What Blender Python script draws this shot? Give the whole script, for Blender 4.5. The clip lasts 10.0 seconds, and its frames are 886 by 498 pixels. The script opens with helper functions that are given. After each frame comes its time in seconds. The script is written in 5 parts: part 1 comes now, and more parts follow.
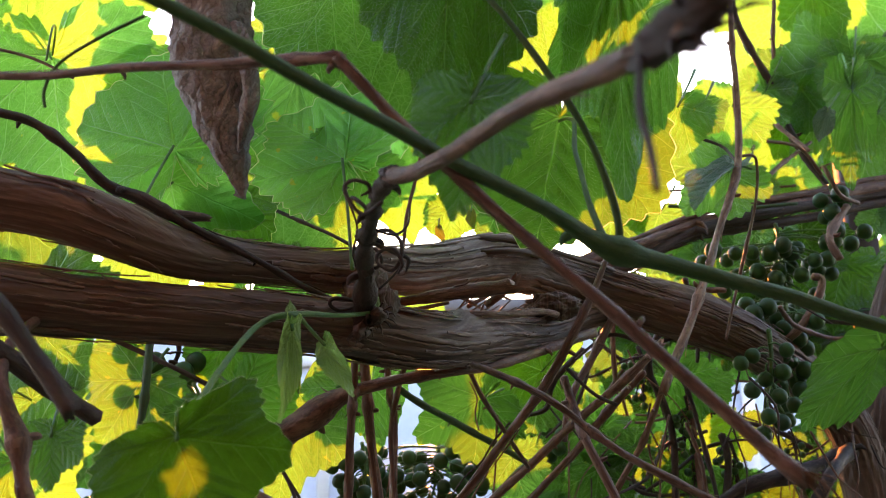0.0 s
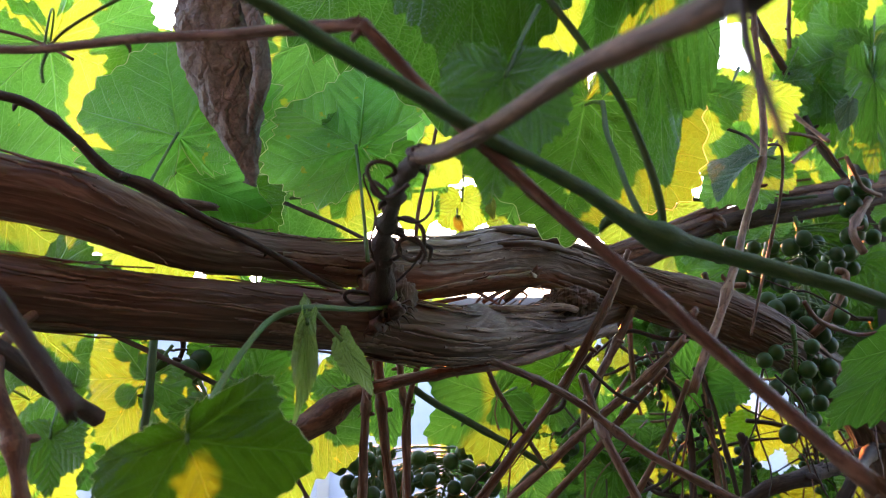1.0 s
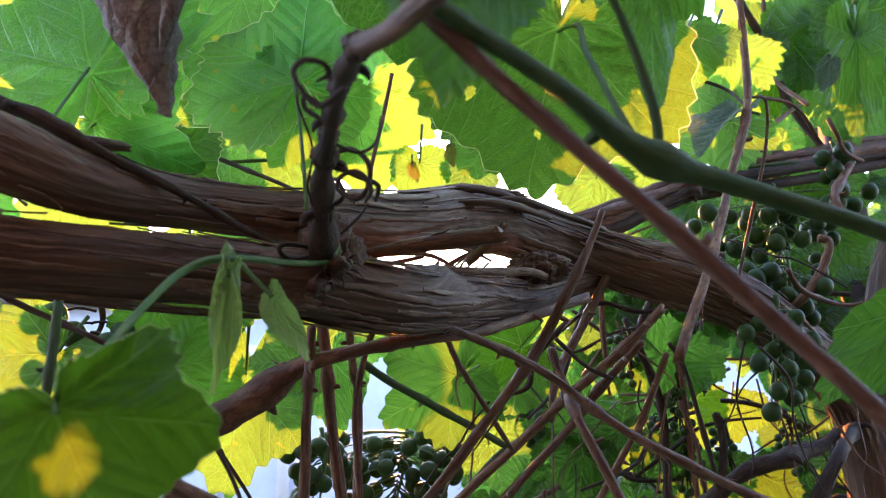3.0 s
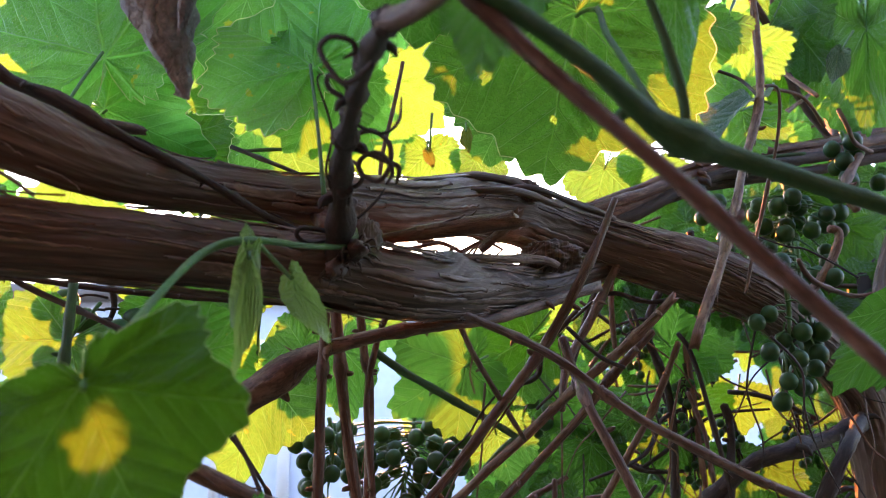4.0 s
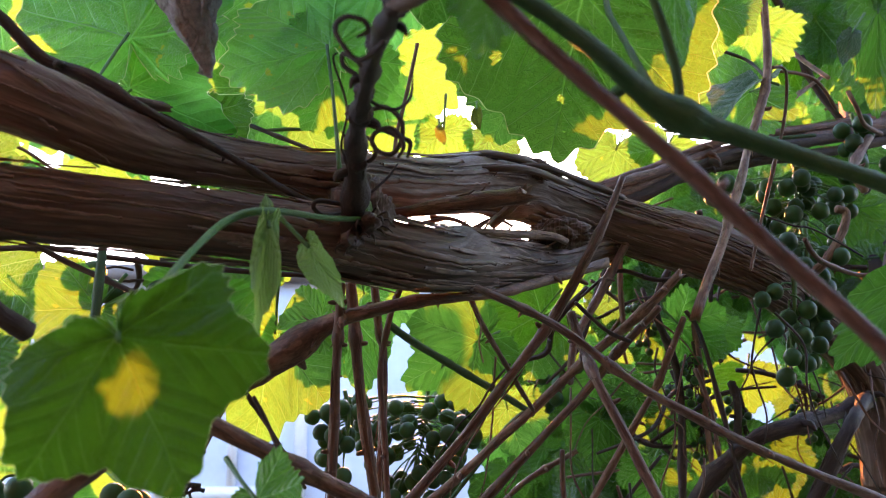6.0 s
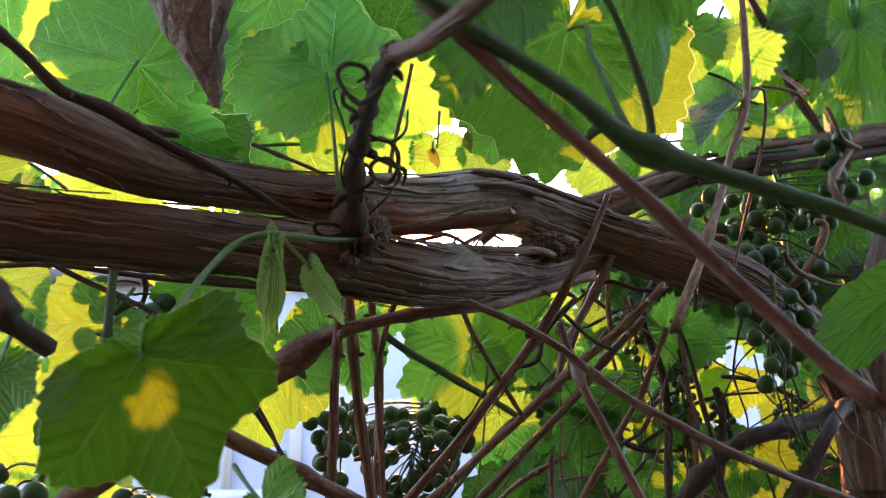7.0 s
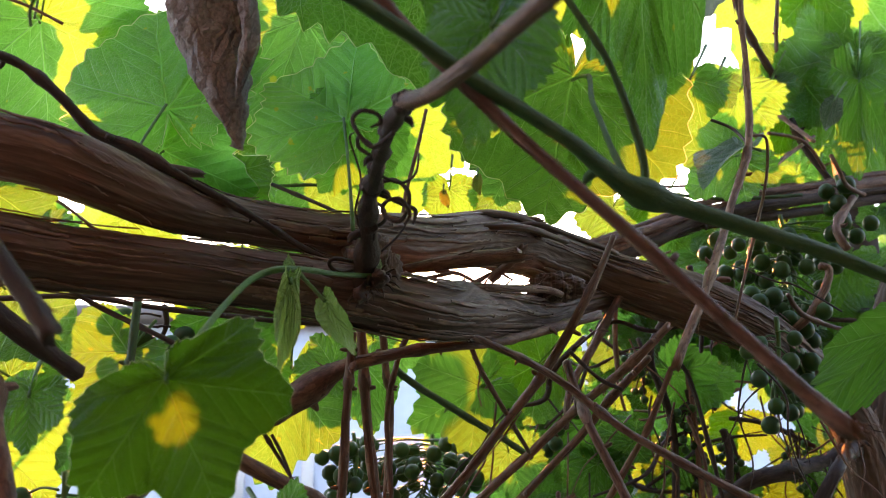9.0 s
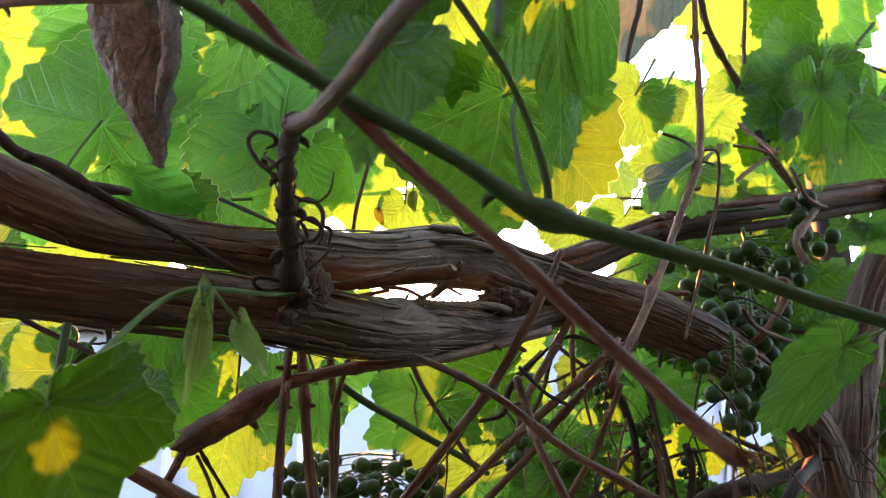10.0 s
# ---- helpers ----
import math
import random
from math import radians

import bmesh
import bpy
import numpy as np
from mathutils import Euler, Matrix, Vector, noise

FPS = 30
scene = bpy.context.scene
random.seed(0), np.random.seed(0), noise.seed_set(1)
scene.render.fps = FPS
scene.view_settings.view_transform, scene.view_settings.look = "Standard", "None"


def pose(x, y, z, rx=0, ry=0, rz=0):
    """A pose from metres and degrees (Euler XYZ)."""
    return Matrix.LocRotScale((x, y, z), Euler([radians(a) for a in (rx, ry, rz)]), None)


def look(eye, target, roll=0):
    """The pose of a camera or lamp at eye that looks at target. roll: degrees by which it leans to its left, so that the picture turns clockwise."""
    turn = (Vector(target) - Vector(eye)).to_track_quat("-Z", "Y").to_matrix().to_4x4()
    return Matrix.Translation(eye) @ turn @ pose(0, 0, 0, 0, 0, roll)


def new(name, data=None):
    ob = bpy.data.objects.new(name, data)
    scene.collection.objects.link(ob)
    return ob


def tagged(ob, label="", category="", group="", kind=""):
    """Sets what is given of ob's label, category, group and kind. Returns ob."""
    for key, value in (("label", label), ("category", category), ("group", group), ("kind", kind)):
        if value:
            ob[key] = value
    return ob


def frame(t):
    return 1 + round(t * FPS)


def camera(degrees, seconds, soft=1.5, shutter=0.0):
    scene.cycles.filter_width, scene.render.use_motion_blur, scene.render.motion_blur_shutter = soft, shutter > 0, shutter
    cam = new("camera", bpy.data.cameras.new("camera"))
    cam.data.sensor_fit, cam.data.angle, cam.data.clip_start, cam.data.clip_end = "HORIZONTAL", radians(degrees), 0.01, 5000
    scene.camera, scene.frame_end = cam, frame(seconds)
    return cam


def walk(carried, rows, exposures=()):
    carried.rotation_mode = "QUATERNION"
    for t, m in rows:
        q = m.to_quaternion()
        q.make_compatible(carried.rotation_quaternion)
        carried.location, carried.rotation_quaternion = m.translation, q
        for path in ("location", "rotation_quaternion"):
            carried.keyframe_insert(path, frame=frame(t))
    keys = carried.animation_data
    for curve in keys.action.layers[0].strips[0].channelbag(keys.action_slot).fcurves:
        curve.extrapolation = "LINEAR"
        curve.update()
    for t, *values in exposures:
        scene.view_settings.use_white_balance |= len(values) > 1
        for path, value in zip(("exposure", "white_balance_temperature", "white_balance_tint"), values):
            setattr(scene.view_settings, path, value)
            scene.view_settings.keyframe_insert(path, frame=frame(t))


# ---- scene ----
cam = camera(55.7, 10.0, soft=1.0)
PATH = [
    (0, (0.031, 0.02, 1.722), (-0.003, 1.945, 2.261), 0.2),
    (0.5, (0.025, 0.029, 1.724), (-0.007, 1.955, 2.26), 0.1),
    (1, (0.02, 0.042, 1.724), (-0.01, 1.969, 2.261), 0.1),
    (1.5, (0.026, 0.061, 1.728), (0.007, 1.988, 2.261), 0.0),
    (2, (0.024, 0.077, 1.732), (0.045, 2.008, 2.253), -0.2),
    (2.5, (0.027, 0.095, 1.729), (0.07, 2.028, 2.241), -0.4),
    (2.7, (0.024, 0.098, 1.725), (0.085, 2.029, 2.245), -0.8),
    (3.8, (0.022, 0.101, 1.718), (0.081, 2.036, 2.222), -0.6),
    (4, (0.016, 0.102, 1.717), (0.078, 2.036, 2.224), -0.6),
    (4.5, (0.003, 0.09, 1.714), (0.055, 2.028, 2.206), -0.3),
    (5, (0.0, 0.083, 1.708), (0.028, 2.025, 2.184), -0.1),
    (5.5, (0.01, 0.088, 1.705), (0.036, 2.03, 2.18), -0.1),
    (5.7, (0.019, 0.089, 1.706), (0.039, 2.033, 2.179), 0.0),
    (6.8, (0.017, 0.07, 1.712), (0.049, 2.013, 2.181), -0.0),
    (7, (0.019, 0.064, 1.71), (0.053, 2.006, 2.186), -0.1),
    (7.5, (0.031, 0.062, 1.711), (0.059, 1.996, 2.219), 0.2),
    (8, (0.012, 0.064, 1.7), (0.032, 1.992, 2.233), 0.6),
    (8.5, (0.002, 0.059, 1.697), (0.007, 1.981, 2.251), 0.9),
    (9, (0.022, 0.047, 1.703), (0.018, 1.963, 2.276), 0.9),
    (9.5, (0.041, 0.045, 1.709), (0.035, 1.956, 2.299), 0.9),
    (10, (0.055, 0.049, 1.709), (0.055, 1.96, 2.301), 0.8),
]
TINTS = [(0, 2.83, 6900, 22), (1, 2.89, 6600, 23), (2, 3.01, 6200, 26), (2.7, 3.01, 6150, 26), (3.8, 2.99, 6150, 26), (5.7, 2.99, 6150, 26),
         (6.8, 2.88, 6500, 24), (8, 2.80, 6850, 22), (10, 2.82, 7000, 22)]
walk(cam, [(t, look(eye, target, roll)) for t, eye, target, roll in PATH], TINTS)
cam.data.dof.use_dof = True
cam.data.dof.focus_distance = 0.48
cam.data.dof.aperture_fstop = 18.0

# ---------------------------------------------------------------- light
SUN_AZ, SUN_EL = -2.3, 15.6
sun_dir = Vector((math.sin(radians(SUN_AZ)) * math.cos(radians(SUN_EL)),
                  math.cos(radians(SUN_AZ)) * math.cos(radians(SUN_EL)), math.sin(radians(SUN_EL))))
world = bpy.data.worlds.new("evening_sky")
scene.world = world
world.use_nodes = True
wn, wl = world.node_tree.nodes, world.node_tree.links
sky = wn.new("ShaderNodeTexSky")
sky.sky_type = "NISHITA"
sky.sun_disc = False
sky.sun_elevation = radians(SUN_EL)
sky.sun_rotation = radians(SUN_AZ)
wl.new(sky.outputs[0], wn["Background"].inputs[0])
wn["Background"].inputs[1].default_value = 0.19
lamp = bpy.data.lights.new("sun", "SUN")
lamp.energy, lamp.angle, lamp.color = 3.2, radians(0.5), (1.0, 0.268, 0.040)
sun = new("sun", lamp)
sun.matrix_world = look(sun_dir * 20, (0, 0, 0))


# ---------------------------------------------------------------- material helpers
class Nodes:
    """Small wrapper to chain shader nodes."""

    def __init__(self, name):
        self.mat = bpy.data.materials.new(name)
        self.mat.use_nodes = True
        self.t = self.mat.node_tree
        self.t.nodes.clear()
        self.out = self.t.nodes.new("ShaderNodeOutputMaterial")

    def add(self, kind, values=None, **props):
        n = self.t.nodes.new(kind)
        if "operation" in props:
            n.operation = props["operation"]
        if "use_clamp" in props:
            n.use_clamp = props["use_clamp"]
        if "data_type" in props:
            n.data_type = props["data_type"]
        if "clamp" in props:
            n.clamp = props["clamp"]
        if "feature" in props:
            n.feature = props["feature"]
        for k, v in (values or {}).items():
            self.put(n.inputs[k], v)
        return n

    def put(self, socket, v):
        if isinstance(v, bpy.types.NodeSocket):
            self.t.links.new(v, socket)
        else:
            socket.default_value = v

    def m(self, op, a, b=0.0, c=0.0, clamp=False):
        n = self.add("ShaderNodeMath", {0: a, 1: b, 2: c}, operation=op, use_clamp=clamp)
        return n.outputs[0]

    def mix(self, f, a, b):
        n = self.add("ShaderNodeMix", data_type="RGBA")
        self.put(n.inputs[0], f)
        self.put(n.inputs[6], a)
        self.put(n.inputs[7], b)
        return n.outputs[2]

    def ramp(self, f, lo, hi, a=0.0, b=1.0):
        n = self.add("ShaderNodeMapRange", {0: f, 1: lo, 2: hi, 3: a, 4: b}, clamp=True)
        return n.outputs[0]

    def noise(self, vec, scale, detail=4.0, rough=0.55):
        n = self.add("ShaderNodeTexNoise", {"Scale": scale, "Detail": detail, "Roughness": rough})
        if vec is not None:
            self.put(n.inputs["Vector"], vec)
        return n.outputs[0]

    def scaled(self, vec, s):
        return self.add("ShaderNodeMapping", {"Vector": vec, "Scale": s}).outputs[0]

    def done(self, shader):
        self.t.links.new(shader, self.out.inputs[0])
        return self.mat


def rgb(r, g, b):
    return (r, g, b, 1.0)


def leaf_material(name, refl, trans, vein, spots=0.5, gloss=0.35, share=0.55, speck=0.69, sheen=0.28, net=1.0):
    """Thin vine leaf: palmate veins, fine net, yellow and brown specks; light passes through it."""
    n = Nodes(name)
    uv = n.add("ShaderNodeTexCoord").outputs["UV"]
    rnd = n.add("ShaderNodeObjectInfo").outputs["Random"]
    sep = n.add("ShaderNodeSeparateXYZ", {0: uv})
    x = n.m("MULTIPLY", n.m("SUBTRACT", sep.outputs[0], 0.5), 2.6)
    y = n.m("MULTIPLY", n.m("SUBTRACT", sep.outputs[1], 0.5), 2.6)
    wob = n.m("MULTIPLY", n.m("SUBTRACT", n.noise(uv, 7.0, 2.0), 0.5), 0.10)
    th = n.m("ADD", n.m("ARCTAN2", y, x), wob)
    r = n.m("SQRT", n.m("ADD", n.m("MULTIPLY", x, x), n.m("MULTIPLY", y, y)))
    step = radians(52)
    tp = n.m("SUBTRACT", n.m("MODULO", n.m("ADD", th, step * 10.5), step), step / 2)
    a = n.m("MULTIPLY", r, n.m("COSINE", tp))
    b = n.m("ABSOLUTE", n.m("MULTIPLY", r, n.m("SINE", tp)))
    wid = n.m("MAXIMUM", n.m("MULTIPLY_ADD", a, -0.010, 0.014), 0.004)
    v1 = n.m("SUBTRACT", 1.0, n.m("DIVIDE", b, wid), clamp=True)
    q = n.m("FRACT", n.m("MULTIPLY", n.m("MULTIPLY_ADD", b, -1.15, a), 6.5))
    v2 = n.m("SUBTRACT", 1.0, n.m("DIVIDE", n.m("ABSOLUTE", n.m("SUBTRACT", q, 0.5)), 0.042), clamp=True)
    vor = n.add("ShaderNodeTexVoronoi", {"Vector": uv, "Scale": 110.0}, feature="DISTANCE_TO_EDGE")
    coarse = n.add("ShaderNodeTexVoronoi", {"Vector": uv, "Scale": 52.0}, feature="DISTANCE_TO_EDGE")
    v3 = n.m("SUBTRACT", 1.0, n.m("DIVIDE", vor.outputs[0], 0.09), clamp=True)
    v4 = n.m("SUBTRACT", 1.0, n.m("DIVIDE", coarse.outputs[0], 0.06), clamp=True)
    veins = n.m("MAXIMUM", v1, n.m("MAXIMUM", n.m("MULTIPLY", v2, 0.8), n.m("MAXIMUM", n.m("MULTIPLY", v4, 0.62 * net), n.m("MULTIPLY", v3, 0.40 * net))))
    own = n.add("ShaderNodeCombineXYZ", {0: n.m("MULTIPLY", rnd, 37.0), 1: n.m("MULTIPLY", rnd, 61.0)}).outputs[0]
    place = n.add("ShaderNodeVectorMath", {0: uv, 1: own}, operation="ADD").outputs[0]
    broad = n.noise(place, 3.5, 3.0)
    fine = n.noise(place, 60.0, 3.0)
    spot = n.ramp(n.noise(place, 14.0, 4.0), speck, speck + 0.03, 0.0, spots)
    tone = n.m("ADD", n.m("MULTIPLY_ADD", broad, 0.5, 0.62), n.m("MULTIPLY_ADD", rnd, 0.35, -0.05))
    tone = n.m("MULTIPLY", tone, n.m("MULTIPLY_ADD", fine, 0.3, 0.85))
    toned = n.add("ShaderNodeVectorMath", {0: refl[:3], "Scale": tone}, operation="SCALE").outputs[0]
    col_r = n.mix(n.m("MULTIPLY", veins, 0.85), toned, vein)
    col_r = n.mix(spot, col_r, rgb(0.36, 0.31, 0.04))
    tone_t = n.m("MULTIPLY", n.m("MULTIPLY_ADD", broad, 0.55, 0.62), n.m("MULTIPLY_ADD", fine, 0.25, 0.88))
    tone_t = n.m("MULTIPLY", tone_t, n.m("MULTIPLY_ADD", rnd, 0.75, 0.50))
    toned_t = n.add("ShaderNodeVectorMath", {0: trans[:3], "Scale": tone_t}, operation="SCALE").outputs[0]
    through_veins = n.m("MAXIMUM", v1, n.m("MAXIMUM", n.m("MULTIPLY", v2, 0.7), n.m("MULTIPLY", v4, 0.15 * net)))
    col_t = n.mix(n.m("MULTIPLY", through_veins, 0.7), toned_t, rgb(min(trans[0] * 1.25, 0.9), min(trans[1] * 1.12, 0.92), trans[2] * 1.5))
    col_t = n.mix(spot, col_t, rgb(0.62, 0.66, 0.04))
    height = n.m("ADD", n.m("MULTIPLY", n.m("MAXIMUM", v1, n.m("MAXIMUM", n.m("MULTIPLY", v2, 0.7), n.m("MULTIPLY", v3, 0.2))), 0.8), n.m("MULTIPLY", broad, 0.6))
    puff = n.m("POWER", n.m("MULTIPLY", n.m("ABSOLUTE", n.m("SUBTRACT", q, 0.5)), 2.0), 0.6)
    height = n.m("ADD", height, n.m("MULTIPLY", puff, 0.7))
    bump = n.add("ShaderNodeBump", {"Strength": 0.9, "Distance": 0.0021, "Height": height}).outputs[0]
    dif = n.add("ShaderNodeBsdfDiffuse", {"Color": col_r, "Normal": bump})
    tra = n.add("ShaderNodeBsdfTranslucent", {"Color": col_t, "Normal": bump})
    glo = n.add("ShaderNodeBsdfGlossy", {"Roughness": gloss, "Normal": bump, "Color": rgb(0.8, 0.85, 0.9)})
    s1 = n.add("ShaderNodeMixShader", {0: share, 1: dif.outputs[0], 2: tra.outputs[0]})
    fr = n.add("ShaderNodeFresnel", {"IOR": 1.38, "Normal": bump}).outputs[0]
    s2 = n.add("ShaderNodeMixShader", {0: n.m("MULTIPLY", fr, sheen), 1: s1.outputs[0], 2: glo.outputs[0]})
    return n.done(s2.outputs[0])


def bark_material(name, dark, mid, pale, along=9.0, across=420.0, depth=0.002):
    """Fibrous bark: UV x runs round, UV y along in metres."""
    n = Nodes(name)
    uv = n.add("ShaderNodeTexCoord").outputs["UV"]
    fib = n.noise(n.scaled(uv, (across, along * 3, 1)), 1.0, 5.0, 0.65)
    strip = n.noise(n.scaled(uv, (across * 0.28, along, 1)), 1.0, 4.0, 0.6)
    blot = n.noise(n.scaled(uv, (40, 22, 1)), 1.0, 3.0)
    rnd = n.add("ShaderNodeObjectInfo").outputs["Random"]
    c = n.mix(n.ramp(strip, 0.42, 0.58), dark, mid)
    c = n.mix(n.m("MULTIPLY", n.ramp(fib, 0.50, 0.66), 0.8), c, pale)
    c = n.mix(n.ramp(blot, 0.5, 0.75, 0.0, 0.5), c, dark)
    c = n.mix(n.m("MULTIPLY", rnd, 0.25), c, pale)
    h = n.m("ADD", n.m("MULTIPLY", strip, 1.0), n.m("MULTIPLY", fib, 0.6))
    bump = n.add("ShaderNodeBump", {"Strength": 0.9, "Distance": depth, "Height": h}).outputs[0]
    p = n.add("ShaderNodeBsdfPrincipled", {"Base Color": c, "Roughness": n.ramp(fib, 0.4, 0.65, 0.72, 0.48), "Normal": bump})
    return n.done(p.outputs[0])


def stem_material(name, low, high, speck, rough=0.55, bump_depth=0.0011):
    """Young or woody cane: streaks along its length, dots and small scars."""
    n = Nodes(name)
    uv = n.add("ShaderNodeTexCoord").outputs["UV"]
    rnd = n.add("ShaderNodeObjectInfo").outputs["Random"]
    streak = n.noise(n.scaled(uv, (900, 40, 1)), 1.0, 5.0, 0.65)
    patch = n.noise(n.scaled(uv, (160, 45, 1)), 1.0, 4.0, 0.6)
    dots = n.noise(n.scaled(uv, (700, 500, 1)), 1.0, 2.0)
    c = n.mix(n.ramp(streak, 0.35, 0.68), low, high)
    c = n.mix(n.ramp(patch, 0.48, 0.60, 0.0, 0.8), c, speck)
    c = n.mix(n.ramp(n.noise(n.scaled(uv, (260, 120, 1)), 1.0, 4.0, 0.6), 0.56, 0.64, 0.0, 0.8), c, low)
    c = n.mix(n.ramp(dots, 0.66, 0.74, 0.0, 0.5), c, low)
    c = n.mix(n.m("MULTIPLY", rnd, 0.3), c, low)
    h = n.m("ADD", streak, n.m("MULTIPLY", dots, 0.4))
    bump = n.add("ShaderNodeBump", {"Strength": 0.7, "Distance": bump_depth, "Height": h}).outputs[0]
    p = n.add("ShaderNodeBsdfPrincipled", {"Base Color": c, "Roughness": rough, "Normal": bump})
    return n.done(p.outputs[0])


def plain_material(name, a, b, scale, rough=0.7, bump_depth=0.002, detail=5.0):
    n = Nodes(name)
    co = n.add("ShaderNodeTexCoord").outputs["Object"]
    big = n.noise(co, scale, detail)
    small = n.noise(co, scale * 12, 3.0)
    c = n.mix(n.ramp(n.m("ADD", n.m("MULTIPLY", big, 0.7), n.m("MULTIPLY", small, 0.3)), 0.35, 0.65), a, b)
    bump = n.add("ShaderNodeBump", {"Strength": 0.6, "Distance": bump_depth, "Height": small}).outputs[0]
    p = n.add("ShaderNodeBsdfPrincipled", {"Base Color": c, "Roughness": rough, "Normal": bump})
    return n.done(p.outputs[0])


def grape_material():
    n = Nodes("green_grape_skin")
    co = n.add("ShaderNodeTexCoord").outputs["Object"]
    rnd = n.add("ShaderNodeObjectInfo").outputs["Random"]
    bloom = n.noise(co, 220.0, 4.0)
    c = n.mix(rnd, rgb(0.013, 0.052, 0.018), rgb(0.028, 0.090, 0.022))
    c = n.mix(n.ramp(bloom, 0.45, 0.7, 0.0, 0.30), c, rgb(0.060, 0.135, 0.080))
    p = n.add("ShaderNodeBsdfPrincipled", {"Base Color": c, "Roughness": n.ramp(bloom, 0.3, 0.7, 0.36, 0.58), "Specular IOR Level": 0.32})
    tra = n.add("ShaderNodeBsdfTranslucent", {"Color": rgb(0.14, 0.30, 0.03)})
    s = n.add("ShaderNodeMixShader", {0: 0.14, 1: p.outputs[0], 2: tra.outputs[0]})
    return n.done(s.outputs[0])


def dry_material():
    """Withered leaf: mottled grey and brown, with a net of dark wrinkles between paler swellings."""
    n = Nodes("dry_leaf")
    co = n.add("ShaderNodeTexCoord").outputs["Object"]
    warp = n.noise(co, 60.0, 4.0)
    bent = n.add("ShaderNodeVectorMath", {0: co, 1: n.add("ShaderNodeCombineXYZ", {0: n.m("MULTIPLY", warp, 0.02), 1: n.m("MULTIPLY", warp, 0.01), 2: n.m("MULTIPLY", warp, 0.03)}).outputs[0]}, operation="ADD").outputs[0]
    cells = n.add("ShaderNodeTexVoronoi", {"Vector": n.scaled(bent, (1.5, 1.0, 0.55)), "Scale": 95.0}, feature="DISTANCE_TO_EDGE").outputs[0]
    small = n.add("ShaderNodeTexVoronoi", {"Vector": bent, "Scale": 330.0}, feature="DISTANCE_TO_EDGE").outputs[0]
    blot = n.noise(co, 48.0, 5.0, 0.6)
    grain = n.noise(co, 600.0, 3.0)
    c = n.mix(n.ramp(blot, 0.40, 0.62), rgb(0.142, 0.150, 0.166), rgb(0.215, 0.215, 0.216))
    c = n.mix(n.ramp(n.noise(co, 85.0, 4.0), 0.58, 0.74, 0.0, 0.6), c, rgb(0.11, 0.078, 0.050))
    c = n.mix(n.ramp(cells, 0.0, 0.07, 0.6, 0.0), c, rgb(0.050, 0.040, 0.036))
    c = n.mix(n.ramp(small, 0.0, 0.12, 0.35, 0.0), c, rgb(0.07, 0.06, 0.055))
    c = n.mix(n.ramp(grain, 0.4, 0.7, 0.0, 0.35), c, rgb(0.32, 0.315, 0.31))
    h = n.m("ADD", n.m("MULTIPLY", n.ramp(cells, 0.0, 0.25), 1.0), n.m("MULTIPLY", n.ramp(small, 0.0, 0.3), 0.3))
    bump = n.add("ShaderNodeBump", {"Strength": 0.9, "Distance": 0.0014, "Height": h}).outputs[0]
    p = n.add("ShaderNodeBsdfPrincipled", {"Base Color": c, "Roughness": 0.7, "Normal": bump})
    tra = n.add("ShaderNodeBsdfTranslucent", {"Color": rgb(0.30, 0.20, 0.10)})
    return n.done(n.add("ShaderNodeMixShader", {0: 0.05, 1: p.outputs[0], 2: tra.outputs[0]}).outputs[0])


LEAF = leaf_material("vine_leaf", rgb(0.018, 0.088, 0.018), rgb(0.210, 0.58, 0.060), rgb(0.26, 0.46, 0.20))
# the leaf's own specks; raised transmission stands in for haze on upper leaves
BRIGHT_SPECKLED = leaf_material("brightened_specked_leaf", rgb(0.018, 0.088, 0.018), rgb(0.28, 0.78, 0.13), rgb(0.26, 0.46, 0.20), share=0.72, spots=0.8, speck=0.66)
# next two: leaf copies that pass less light, with shade put into their colour
SHADE_LEAF = leaf_material("shade_dark_vine_leaf", rgb(0.018, 0.070, 0.012), rgb(0.140, 0.39, 0.034), rgb(0.06, 0.17, 0.045), spots=0.3)
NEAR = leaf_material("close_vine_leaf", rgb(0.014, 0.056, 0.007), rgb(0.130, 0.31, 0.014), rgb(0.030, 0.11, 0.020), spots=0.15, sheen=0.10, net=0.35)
# pale see-through colour of the strip that stands in for rim light
RIM_LIGHT = leaf_material("leaf_rim_light", rgb(0.40, 0.46, 0.28), rgb(0.80, 0.88, 0.50), rgb(0.5, 0.55, 0.35), spots=0.0, share=0.7)
RIBBED = leaf_material("ribbed_vine_leaf", rgb(0.030, 0.105, 0.022), rgb(0.215, 0.53, 0.045), rgb(0.11, 0.24, 0.08), spots=0.2, sheen=0.45, gloss=0.42)
# darkest leaf copy: the shade low in the vine is in its colour
DEEP_SHADE_LEAF = leaf_material("deep_shade_vine_leaf", rgb(0.016, 0.065, 0.012), rgb(0.110, 0.29, 0.020), rgb(0.06, 0.16, 0.045), spots=0.2)
YOUNG = leaf_material("young_leaf", rgb(0.17, 0.31, 0.11), rgb(0.38, 0.64, 0.14), rgb(0.3, 0.45, 0.25), spots=0.0)
DRY = dry_material()
GREY = leaf_material("withered_leaf", rgb(0.05, 0.13, 0.08), rgb(0.10, 0.2, 0.08), rgb(0.4, 0.45, 0.42), spots=0.3, share=0.3)
WITHERED = leaf_material("withered_tip", rgb(0.20, 0.13, 0.04), rgb(0.30, 0.42, 0.05), rgb(0.3, 0.22, 0.08), spots=0.0)
PALE = leaf_material("pale_leaf_underside", rgb(0.26, 0.32, 0.29), rgb(0.17, 0.25, 0.21), rgb(0.34, 0.40, 0.36), spots=0.0, share=0.45)
